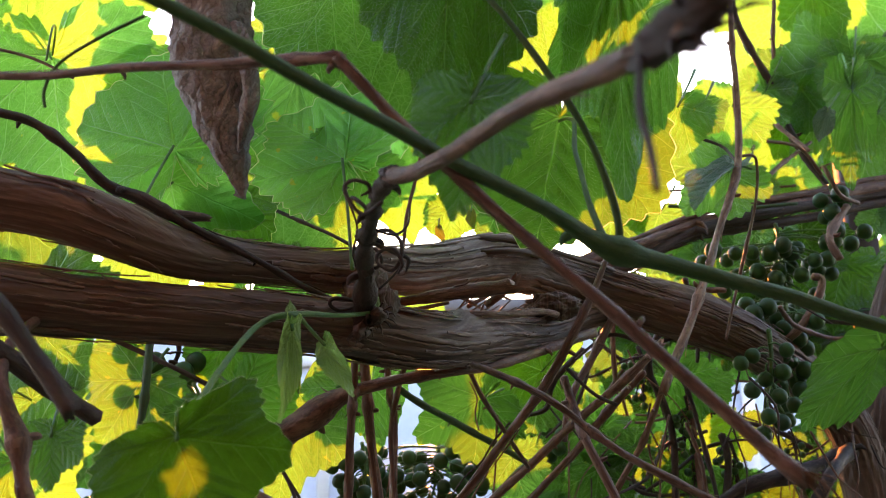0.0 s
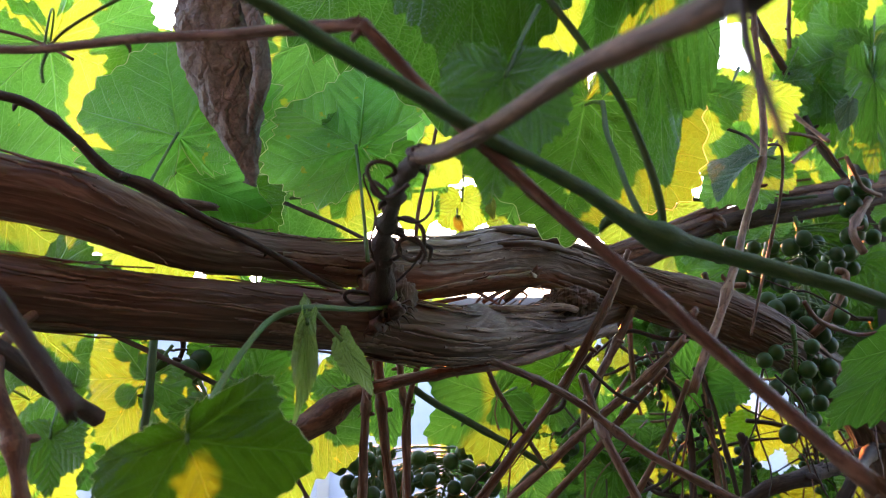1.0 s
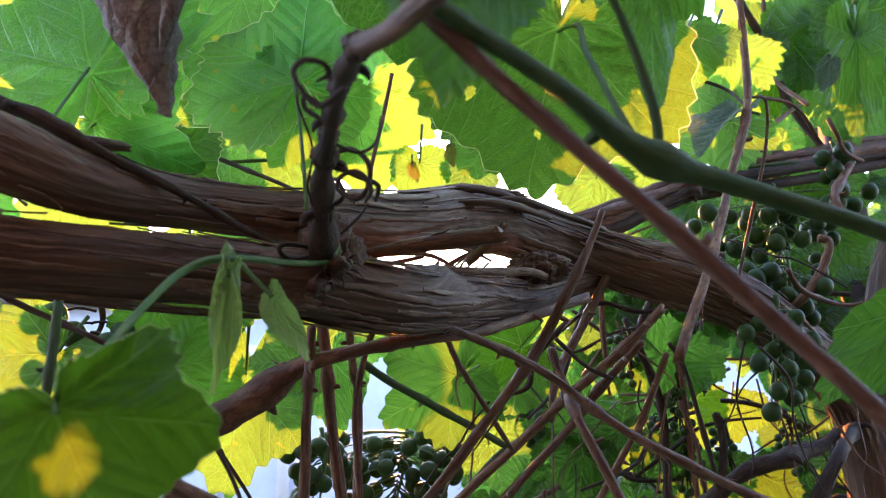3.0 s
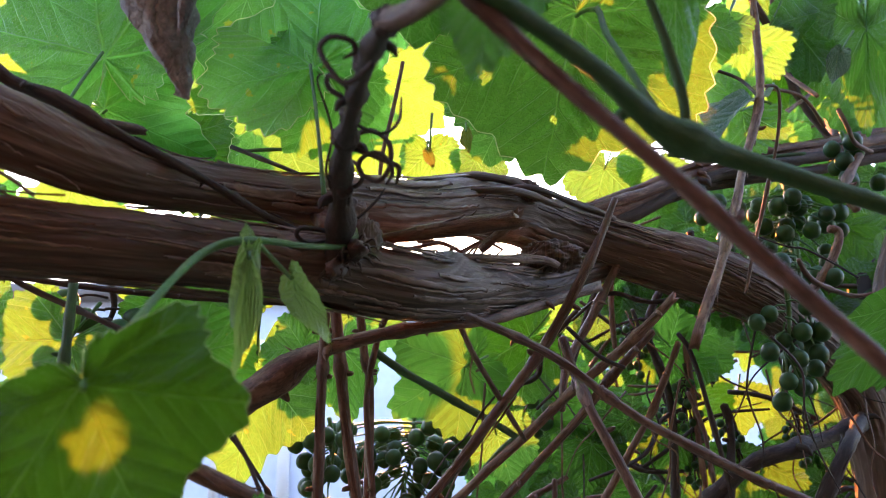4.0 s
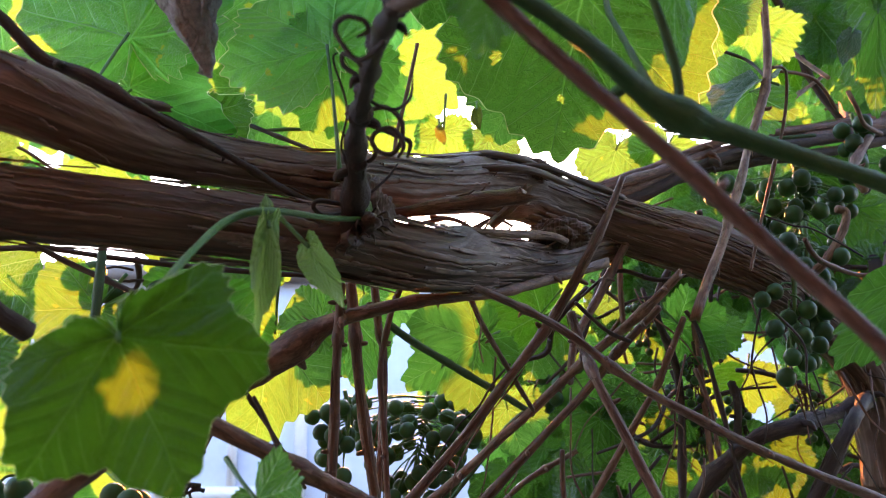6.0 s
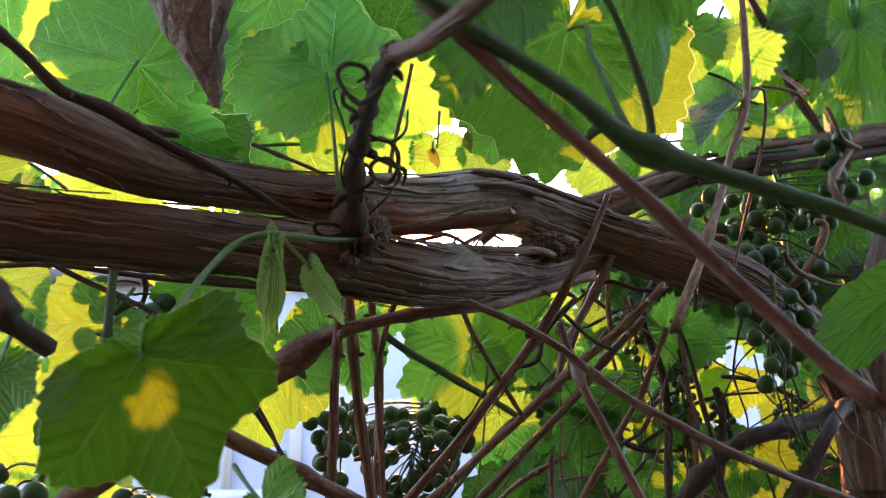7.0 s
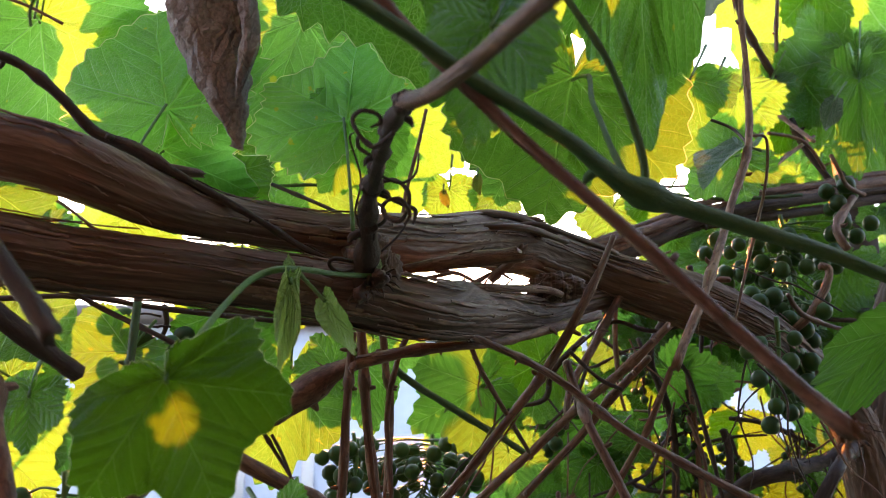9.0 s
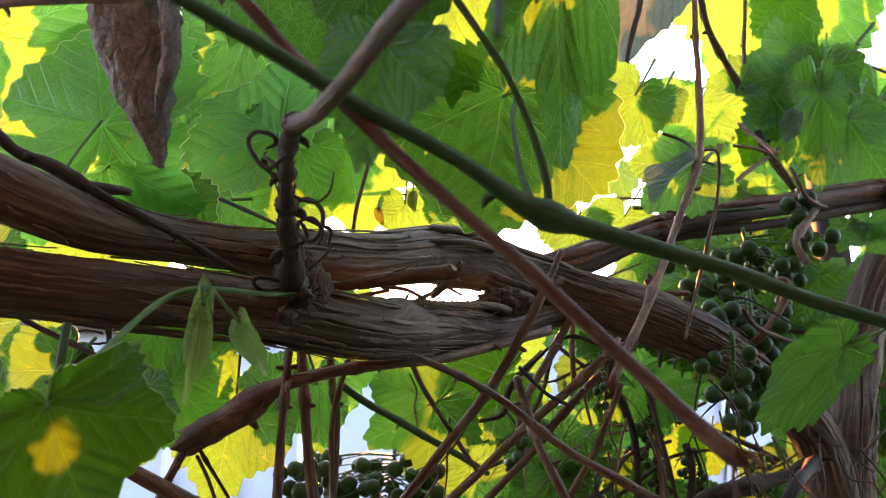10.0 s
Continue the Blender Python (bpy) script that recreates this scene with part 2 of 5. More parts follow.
BARK = bark_material("old_vine_bark", rgb(0.026, 0.014, 0.009), rgb(0.078, 0.044, 0.030), rgb(0.175, 0.110, 0.080), along=5.0, across=330.0, depth=0.0013)
BARK_STRIP = bark_material("peeling_bark", rgb(0.038, 0.021, 0.014), rgb(0.110, 0.066, 0.046), rgb(0.24, 0.165, 0.125), depth=0.0006)
CANE = stem_material("brown_cane", rgb(0.046, 0.020, 0.011), rgb(0.138, 0.063, 0.035), rgb(0.23, 0.130, 0.082))
REDCANE = stem_material("red_cane", rgb(0.062, 0.031, 0.024), rgb(0.160, 0.088, 0.071), rgb(0.25, 0.165, 0.14))
GREYCANE = stem_material("dry_grey_cane", rgb(0.080, 0.043, 0.026), rgb(0.19, 0.110, 0.072), rgb(0.30, 0.20, 0.14), rough=0.7)
# dark bark, lowered further so that shade on the canes is in the colour
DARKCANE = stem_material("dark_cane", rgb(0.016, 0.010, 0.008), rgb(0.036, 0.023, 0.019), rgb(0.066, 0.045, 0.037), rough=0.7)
GREENSTEM = stem_material("green_stem", rgb(0.018, 0.062, 0.014), rgb(0.036, 0.105, 0.026), rgb(0.062, 0.115, 0.032), rough=0.72)
SPROUT = stem_material("sprout_stem", rgb(0.03, 0.11, 0.02), rgb(0.06, 0.18, 0.03), rgb(0.10, 0.19, 0.05), rough=0.4)
GRAPE = grape_material()
# dark, so that the added unseen wall bounces little light
BLOCKER_WALL = plain_material("low_bounce_plaster", rgb(0.070, 0.058, 0.048), rgb(0.10, 0.083, 0.068), 3.0, 0.9, 0.004)
WALL = plain_material("pale_plaster", rgb(0.42, 0.47, 0.55), rgb(0.52, 0.57, 0.64), 2.0, 0.85, 0.004)
TRIM = plain_material("white_paint", rgb(0.70, 0.72, 0.74), rgb(0.80, 0.81, 0.82), 4.0, 0.6, 0.001)
TILE = plain_material("roof_felt", rgb(0.10, 0.09, 0.09), rgb(0.16, 0.14, 0.13), 3.0, 0.9, 0.004)
SOIL = plain_material("garden_soil", rgb(0.06, 0.05, 0.03), rgb(0.10, 0.11, 0.04), 1.5, 0.95, 0.02)


# ---------------------------------------------------------------- geometry helpers
def finish(name, bm, material, smooth=True):
    me = bpy.data.meshes.new(name)
    bm.to_mesh(me)
    bm.free()
    me.materials.append(material)
    if smooth:
        me.polygons.foreach_set("use_smooth", [True] * len(me.polygons))
    return me


def part(name, bm, material, parent=None, label="", smooth=True):
    ob = new(name, finish(name, bm, material, smooth))
    if parent is not None:
        ob.parent = parent
    if label:
        ob["label"] = label
    return ob


def spline(points, radii, per=8):
    """Catmull-Rom through points and radii."""
    pts = [Vector(p) for p in points]
    n = len(pts)
    out = []
    for i in range(n - 1):
        p0, p1, p2, p3 = pts[max(i - 1, 0)], pts[i], pts[i + 1], pts[min(i + 2, n - 1)]
        for k in range(per):
            t = k / per
            q = 0.5 * ((2 * p1) + (p2 - p0) * t + (2 * p0 - 5 * p1 + 4 * p2 - p3) * t * t + (3 * p1 - p0 - 3 * p2 + p3) * t ** 3)
            out.append((q, radii[i] + (radii[i + 1] - radii[i]) * t))
    out.append((pts[-1], radii[-1]))
    return out


def frames_along(path):
    """Points with a twist-free side and up vector."""
    res = []
    side = None
    for i, (p, r) in enumerate(path):
        d = (path[min(i + 1, len(path) - 1)][0] - path[max(i - 1, 0)][0]).normalized()
        if side is None:
            ref = Vector((0, 0, 1)) if abs(d.z) < 0.9 else Vector((0, 1, 0))
            side = d.cross(ref).normalized()
        side = (side - d * side.dot(d)).normalized()
        res.append((p, r, side, d.cross(side).normalized()))
    return res


def tube(bm, points, radii, sides=10, per=8, rough=0.10, knots=(), seed=0.0, ridge=0.0, ridges=9, twist=0.0, wob=0.0, ragged=False, lumps=1.0):
    """A cane: spline tube with swollen knots at fractions of its length, capped ends, UVs (round, metres along)."""
    if not isinstance(radii, (list, tuple)):
        radii = [radii] * len(points)
    path = spline(points, radii, per)
    fr = frames_along(path)
    uvl = bm.loops.layers.uv.verify()
    total = sum((path[i + 1][0] - path[i][0]).length for i in range(len(path) - 1))
    run, rings, vs = 0.0, [], []
    for i, (p, r, s, u) in enumerate(fr):
        if i:
            run += (path[i][0] - path[i - 1][0]).length
        f = run / total if total else 0
        for k, amount in knots:
            r = r * (1 + amount * math.exp(-((f - k) * total / (r * 1.6 + 1e-6)) ** 2))
        r *= 1 + lumps * (0.14 * noise.noise((run * 70, seed, 3.3)) + 0.10 * noise.noise((run * 210, seed, 8.3)))
        off = Vector((noise.noise((run * 25, seed, 1.3)), noise.noise((run * 25, seed, 5.1)), noise.noise((run * 25, seed, 9.7)))) * wob
        ring = []
        for j in range(sides):
            an = math.tau * j / sides
            aa = an + twist * run
            k = 1 + rough * noise.noise((math.cos(an) * 2, math.sin(an) * 2 + seed, run * 60))
            if ridge:
                k += ridge * (0.7 * noise.noise((math.cos(aa) * ridges * 0.25, math.sin(aa) * ridges * 0.25, run * 9 + seed)) -
                              1.1 * abs(noise.noise((math.cos(aa) * ridges * 0.5, math.sin(aa) * ridges * 0.5, run * 8 + seed))) -
                              0.6 * abs(noise.noise((math.cos(aa) * ridges * 1.2, math.sin(aa) * ridges * 1.2, run * 15 + seed))) + 0.25)
            ring.append(bm.verts.new(p + off + (s * math.cos(an) + u * math.sin(an)) * r * k))
        rings.append(ring)
        vs.append((run, r))
    for i in range(len(rings) - 1):
        for j in range(sides):
            f = bm.faces.new((rings[i][j], rings[i][(j + 1) % sides], rings[i + 1][(j + 1) % sides], rings[i + 1][j]))
            girth = math.tau * vs[i][1]
            for lp, (uu, vv) in zip(f.loops, ((j, i), (j + 1, i), (j + 1, i + 1), (j, i + 1))):
                lp[uvl].uv = (uu / sides * girth, vs[vv][0])
    for ring, way in ((rings[0], -1), (rings[-1], 1)):
        c = sum((v.co for v in ring), Vector()) / len(ring)
        d = (fr[-1][0] - fr[-2][0]).normalized() if way == 1 else (fr[0][0] - fr[1][0]).normalized()
        r0 = (ring[0].co - c).length
        if ragged:
            for v in ring:
                v.co += d * r0 * random.uniform(-0.6, 1.6)
        tip = bm.verts.new(c + d * r0 * (0.2 if ragged else 0.5))
        for j in range(len(ring)):
            a, b = ring[j], ring[(j + 1) % len(ring)]
            bm.faces.new((a, b, tip) if way == 1 else (b, a, tip))
    return bm


def ease(keys, x):
    for (x0, y0), (x1, y1) in zip(keys, keys[1:]):
        if x <= x1:
            t = (x - x0) / (x1 - x0)
            t = t * t * (3 - 2 * t)
            return y0 + (y1 - y0) * t
    return keys[-1][1]


def blade(bm, length, width=1.0, cut=0.16, cup=0.10, fold=0.10, wave=0.05, droop=0.15, seed=0.0, teeth=0.075, count=36, torn=0.0, back=0.72, low=1.0, pleat=0.0, rs=(0.0, 0.07, 0.16, 0.28, 0.41, 0.54, 0.67, 0.79, 0.89, 0.95, 1.0)):
    """A palmate, toothed vine leaf in its own plane: stalk at the origin, tip along +x, lower face towards +z."""
    keys = [(0, 0.96), (24, 0.84 - cut), (50, 0.82), (79, (0.76 - cut) * (0.4 + 0.6 * low)), (104, 0.68 * low), (138, 0.64 * back), (163, 0.46 * back), (180, 0.05)]
    angles = count * 6
    rim = []
    for j in range(angles):
        th = -math.pi + math.tau * j / angles
        deg = abs(math.degrees(th))
        side = 1 if th > 0 else 7.7
        base = ease(keys, deg) * (1 + 0.10 * noise.noise((math.cos(th) * 1.5 + seed, side, math.sin(th))))
        ph = (j * count / angles + 0.6 * noise.noise((j * 0.05, seed, 4.0))) % 1.0
        tooth = (1 - abs(ph - 0.5) / 0.5) * teeth * (0.75 + 0.9 * noise.noise((j * 0.12, seed, 0.5)))
        if torn:
            base *= 1 - torn * max(0.0, noise.noise((math.cos(th) * 2.2 + seed * 3, math.sin(th) * 2.2, 2.0)))
        rim.append((th, base, max(tooth, 0) * min(1, deg < 168)))
    uvl = bm.loops.layers.uv.verify()
    grid, uvs = [], {}
    for f in rs:
        row = []
        for th, base, tooth in rim:
            rr = base * f + tooth * f ** 6
            x, y = rr * math.cos(th), rr * math.sin(th) * width
            z = -cup * rr * rr + fold * abs(y) - droop * max(x, 0) ** 2
            z += wave * f * f * math.sin(th * 5 + seed * 3) + 0.05 * noise.noise((x * 2.6 + seed, y * 2.6, 3.0)) * (0.3 + f)
            q = min(1.0, abs(((th + math.tau * 2 + radians(26)) % radians(52)) - radians(26)) / radians(13))
            z -= 0.030 * q * math.sin(min(f, 1) * math.pi)
            if pleat:
                off = ((th + math.tau * 2 + radians(26)) % radians(52)) - radians(26)
                rib = (rr * math.cos(off) - 1.15 * abs(rr * math.sin(off))) * 6.5
                z += pleat * abs(math.sin(math.pi * rib)) * min(1.0, 3.0 * (1 - f) + 0.3) * min(1.0, 4 * f)
            if f == 0.0:
                if not row:
                    row = [bm.verts.new((0, 0, 0))]
                    uvs[row[0]] = (0.5, 0.5)
                continue
            v = bm.verts.new((x * length, y * length, z * length))
            uvs[v] = (0.5 + rr * math.cos(th) / 2.6, 0.5 + rr * math.sin(th) / 2.6)
            row.append(v)
        grid.append(row)
    n = len(rim)
    for j in range(n):
        k = (j + 1) % n
        bm.faces.new((grid[0][0], grid[1][j], grid[1][k]))
        for i in range(1, len(grid) - 1):
            bm.faces.new((grid[i][j], grid[i + 1][j], grid[i + 1][k], grid[i][k]))
    for f in bm.faces:
        for lp in f.loops:
            lp[uvl].uv = uvs[lp.vert]
    return bm


def leaf_pose(base, tip, roll=0.0):
    """Pose of a blade: x to the tip, z to the side it shows, which faces -y when roll is 0."""
    base, tip = Vector(base), Vector(tip)
    ax = (tip - base).normalized()
    nz = Vector((0, -1, 0))
    nz = (nz - ax * nz.dot(ax)).normalized()
    nz = Matrix.Rotation(radians(roll), 3, ax) @ nz
    ay = nz.cross(ax)
    return Matrix((ax, ay, nz)).transposed().to_4x4(), (tip - base).length


leaf_count = [0]


def leaf_rim_light(rim, r):
    """A thin pale strip added round a leaf to stand for its rim light, curled a little to the lower face."""
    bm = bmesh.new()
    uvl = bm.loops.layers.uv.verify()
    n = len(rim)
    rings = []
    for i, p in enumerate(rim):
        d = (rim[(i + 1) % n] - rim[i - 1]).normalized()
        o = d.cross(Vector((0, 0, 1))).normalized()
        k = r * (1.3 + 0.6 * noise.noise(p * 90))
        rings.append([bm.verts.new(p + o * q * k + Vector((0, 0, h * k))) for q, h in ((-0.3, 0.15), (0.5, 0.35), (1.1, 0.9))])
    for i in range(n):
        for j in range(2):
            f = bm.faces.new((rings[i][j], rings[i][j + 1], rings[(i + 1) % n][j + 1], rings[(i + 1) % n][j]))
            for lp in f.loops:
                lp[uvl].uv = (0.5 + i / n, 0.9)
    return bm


def vine_leaf(base, tip, label, roll=0.0, stalk=None, material=None, group="vine leaves", stalk_r=0.0008, margin=0.0, holes=(), **shape):
    """One leaf: blade with its leaf stalk, which runs from the blade's base to the point stalk."""
    leaf_count[0] += 1
    seed = leaf_count[0] * 1.37
    m, length = leaf_pose(base, tip, roll)
    bm = blade(bmesh.new(), length, seed=seed, **shape)
    root = new("vine_leaf", None)
    root.empty_display_size = 0.02
    root.matrix_world = Matrix.Translation(Vector(base)) @ m
    bm.verts.ensure_lookup_table()
    rim = [v.co.copy() for v in bm.verts[-216:]] if margin else []
    inside = root.matrix_world.inverted()
    for q, r in holes:
        p = inside @ Vector(q)
        eaten = [f for f in bm.faces if (f.calc_center_median().xy - p.xy).length < r * (1 + 0.5 * noise.noise(f.calc_center_median() * 900))]
        bmesh.ops.delete(bm, geom=eaten, context="FACES")
    sheet = part("blade", bm, material or LEAF, root)
    if rim:
        part("margin", leaf_rim_light(rim, margin), RIM_LIGHT, sheet, "pale strip added round the leaf as rim light")
    if stalk is not None:
        inv = root.matrix_world.inverted()
        e = inv @ Vector(stalk)
        d = e.length
        mid = e * 0.5 + Vector((0, 0, 0.04 * d))
        bm = tube(bmesh.new(), [(length * 0.03, 0, 0.0008), mid, e], [stalk_r, stalk_r, stalk_r * 1.5], sides=7, per=6)
        part("leaf_stalk", bm, SPROUT, root, "thin green leaf stalk")
    return tagged(root, label, "leaf", group)


def cane(points, radii, label, material=None, name="vine_cane", group="vine canes", sides=10, gap=0.055, swell=0.40, wob=0.0012, **kw):
    """A cane with swollen joints every gap metres and small buds on them."""
    pts = [Vector(p) for p in points]
    total = sum((b - a).length for a, b in zip(pts, pts[1:]))
    count = max(int(total / gap), 0)
    seed = total * 91.7 + pts[0].x * 13
    knots = [((i + 0.6) / (count + 0.2), swell) for i in range(count)]
    bm = tube(bmesh.new(), pts, radii, sides=sides, knots=knots, seed=seed, wob=wob, **kw)
    ob = part(name, bm, material or CANE)
    path = frames_along(spline(pts, radii if isinstance(radii, (list, tuple)) else [radii] * len(pts), 8))
    for i, (k, _) in enumerate(knots):
        p, r, s, u = path[min(int(k * (len(path) - 1)), len(path) - 1)]
        way = s if i % 2 else -s
        bud = tube(bmesh.new(), [p + way * r * 0.9, p + way * r * 1.9 + u * r * 0.5, p + way * r * 2.3 + u * r * 1.4], [r * 0.6, r * 0.5, r * 0.12], sides=6, per=3)
        part("bud", bud, material or CANE, ob)
    woody = material in (None, CANE, GREYCANE, DARKCANE, REDCANE)
    flakes = random.Random(int(seed * 1000))
    for i in range(int(total / 0.016) if woody and len(path) > 12 else 0):
        k = flakes.randrange(1, len(path) - 5)
        a = flakes.uniform(0, math.tau)
        run = []
        for j, lift in ((0, 0.86), (1, 1.0), (2, 1.04), (3, flakes.uniform(1.05, 1.9))):
            p, r, s, u = path[k + j]
            run.append(p + (s * math.cos(a + j * 0.05) + u * math.sin(a + j * 0.05)) * r * lift)
        wide = path[k][1] * flakes.uniform(0.12, 0.26)
        part("bark_flake", tube(bmesh.new(), run, [wide * 0.6, wide, wide * 0.8, wide * 0.2], sides=5, per=2, rough=0.3), material or CANE, ob)
    return tagged(ob, label, "cane", group)


def fray(ob, at, way, radius, count, length, material, seed=1):
    """Torn end of a cane: a ragged dark core and loose fibres splaying out of it."""
    rnd = random.Random(seed)
    at, way = Vector(at), Vector(way).normalized()
    side = way.cross(Vector((0.2, 0.3, 1))).normalized()
    up = way.cross(side)
    core = tube(bmesh.new(), [at - way * radius * 2.2, at - way * radius * 0.6, at + way * radius, at + way * radius * 1.8], [radius * 0.7, radius, radius * 0.85, radius * 0.4],
                sides=18, per=7, rough=0.5, seed=seed * 3.1, ridge=0.3, ridges=9, ragged=True)
    part("torn_end", core, material, ob, "dark torn end")
    for k in range(count):
        a = rnd.uniform(0, math.tau)
        out = side * math.cos(a) + up * math.sin(a)
        ln = length * rnd.uniform(0.3, 1.0)
        p = at + out * radius * rnd.uniform(0.3, 1.0) + way * radius * rnd.uniform(-0.5, 0.8)
        q = p + (way * rnd.uniform(0.3, 1) + out * rnd.uniform(0.1, 0.8)) * ln * 0.5
        e = q + (way * rnd.uniform(0.1, 1) + out * rnd.uniform(-0.3, 0.6) + Vector((0, 0, -0.5))) * ln * 0.5
        part("fibre", tube(bmesh.new(), [p, q, e], [radius * 0.16, radius * 0.11, radius * 0.03], sides=5, per=4, rough=0.3), material, ob)


def bunch(top, centres, label, berry=0.0072, stem=None):
    """A bunch of grapes: stem with a short spur to each berry."""
    root = new("grape_bunch", None)
    root.location = top
    root.empty_display_size = 0.02
    top = Vector(top)
    pts = [Vector(c) - top for c in centres]
    low = min(pts, key=lambda p: p.z)
    axis = [Vector((0, 0, 0)), low * 0.35 + Vector((0.004, 0.002, 0)), low * 0.8]
    stalk = part("stem", tube(bmesh.new(), axis, [0.0020, 0.0016, 0.0008], sides=7, per=6, rough=0.15), stem or SPROUT, root)
    for p in pts:
        t = min(0.95, max(0.05, p.z / (low.z or -1e-6)))
        a = axis[0].lerp(axis[2], t * 0.85)
        part("spur", tube(bmesh.new(), [a, (a + p) / 2 + Vector((0, 0, 0.003)), p], [0.0009, 0.0007, 0.0008], sides=5, per=3), stem or SPROUT, stalk)
    for p in pts:
        ob = new("grape", GRAPE_MESHES[random.randrange(3)])
        ob.parent = root
        s = berry / 0.0072 * random.uniform(0.88, 1.08)
        ob.matrix_local = Matrix.Translation(p) @ Euler((random.uniform(-0.5, 0.5), random.uniform(-0.5, 0.5), random.uniform(0, 6))).to_matrix().to_4x4() @ Matrix.Diagonal((s, s, s * 1.05, 1))
    return tagged(root, label, "grapes", "bunches of grapes")


def grape_mesh(k):
    bm = bmesh.new()
    bmesh.ops.create_uvsphere(bm, u_segments=18, v_segments=12, radius=0.0072)
    for v in bm.verts:
        v.co *= 1 + 0.03 * noise.noise(v.co * 120 + Vector((k * 3, 0, 0)))
        if v.co.z < -0.0066:
            v.co.z += 0.0005
    return finish("grape", bm, GRAPE)


GRAPE_MESHES = [grape_mesh(k) for k in range(3)]


def cluster(top, size, count, berry=0.0072):
    """Places for the berries of a hanging bunch that keep off one another."""
    out = []
    tries = 0
    while len(out) < count and tries < 4000:
        tries += 1
        h = random.random()
        w = (1 - 0.65 * h)
        p = Vector((top[0] + random.uniform(-1, 1) * size[0] * w, top[1] + random.uniform(-1, 1) * size[1] * w, top[2] - 0.012 - h * size[2]))
        if all((p - q).length > berry * 1.8 for q in out):
            out.append(p)
    return out


def box(bm, lo, hi, bevel=0.0):
    r = bmesh.ops.create_cube(bm, size=1.0)
    for v in r["verts"]:
        v.co = Vector([lo[i] + (v.co[i] + 0.5) * (hi[i] - lo[i]) for i in range(3)])
    if bevel:
        bmesh.ops.bevel(bm, geom=list({e for v in r["verts"] for e in v.link_edges}), offset=bevel, segments=2, affect="EDGES")
    return bm


# ---------------------------------------------------------------- setting
bm = bmesh.new()
bmesh.ops.create_grid(bm, x_segments=60, y_segments=60, size=60)
for v in bm.verts:
    v.co.z = 0.03 * noise.noise(v.co * 0.7)
tagged(part("ground", bm, SOIL), "bare garden soil with thin grass", "ground", kind="structure")

house = new("house", None)
house.location = (0, 6.0, 0)
bm = box(bmesh.new(), (-6, 0, 0), (6, 0.3, 2.88))
part("wall", bm, WALL, house, "pale bluish plaster wall in shade")
bm = box(bmesh.new(), (-6.2, -0.12, 2.882), (6.2, 0.42, 3.0), 0.01)
part("coping", bm, TILE, house)
for k, (x, z) in enumerate(((-1.35, 2.0), (1.6, 2.0))):
    bm = bmesh.new()
    for lo, hi in (((x - .5, -.05, z - .6), (x - .42, .0, z + .6)), ((x + .42, -.05, z - .6), (x + .5, .0, z + .6)),
                   ((x - .418, -.05, z - .6), (x + .418, .0, z - .52)), ((x - .418, -.05, z + .52), (x + .418, .0, z + .6)), ((x - .03, -.048, z - .518), (x + .03, .0, z + .518))):
        box(bm, lo, hi, 0.004)
    part("window_frame", bm, TRIM, house, "white painted window frame")
tagged(house, "low garden building with pale plaster wall", "building")

# unseen wall behind the camera, added to keep sky light off the vine
bm = box(bmesh.new(), (-5, -1.0, -0.05), (5, -0.7, 4.2))
tagged(part("wall_behind", bm, BLOCKER_WALL), "unseen wall added to block light from behind", "wall", kind="structure")

post_x = 0.535
post = part("post", box(bmesh.new(), (post_x - 0.016, 1.02, 0.0), (post_x + 0.016, 1.052, 2.6), 0.003), DARKCANE)
tagged(post, "weathered wooden post of the vine frame", "post")

# ---------------------------------------------------------------- trunk
trunk = new("grapevine", None)
trunk.location = (-0.017, 0.460, 1.814)
tagged(trunk, "old twisted grapevine trunk with brown peeling bark", "vine")


def local(ob, points):
    return [Vector(p) - ob.location for p in points]


upper = [(-0.215, 0.362, 1.852), (-0.172, 0.374, 1.8448), (-0.147, 0.378, 1.8405), (-0.128, 0.382, 1.8345), (-0.110, 0.393, 1.829), (-0.094, 0.407, 1.8268), (-0.073, 0.430, 1.829), (-0.044, 0.450, 1.831), (-0.021, 0.465, 1.834), (0.014, 0.520, 1.849), (0.060, 0.600, 1.875),
         (0.115, 0.655, 1.876), (0.169, 0.670, 1.863), (0.222, 0.668, 1.845), (0.262, 0.682, 1.831), (0.322, 0.750, 1.817), (0.374, 0.795, 1.790), (0.396, 0.812, 1.757), (0.401, 0.816, 1.727), (0.402, 0.818, 1.680)]
upper_r = [0.0138, 0.0139, 0.0142, 0.0139, 0.0127, 0.0114, 0.0106, 0.0105, 0.0120, 0.0142, 0.0189, 0.0182, 0.0190, 0.0192, 0.0185, 0.0188, 0.0196, 0.0204, 0.0210, 0.0200]
lower = [(-0.199, 0.360, 1.799), (-0.169, 0.375, 1.800), (-0.138, 0.390, 1.799), (-0.102, 0.400, 1.798), (-0.068, 0.420, 1.798), (-0.040, 0.435, 1.798), (-0.016, 0.450, 1.798), (0.016, 0.475, 1.7975), (0.049, 0.530, 1.8085),
         (0.086, 0.600, 1.8235), (0.121, 0.650, 1.842), (0.158, 0.680, 1.858)]
lower_r = [0.0153, 0.0149, 0.0142, 0.0136, 0.0136, 0.0136, 0.0153, 0.0147, 0.0134, 0.0112, 0.0105, 0.0078]
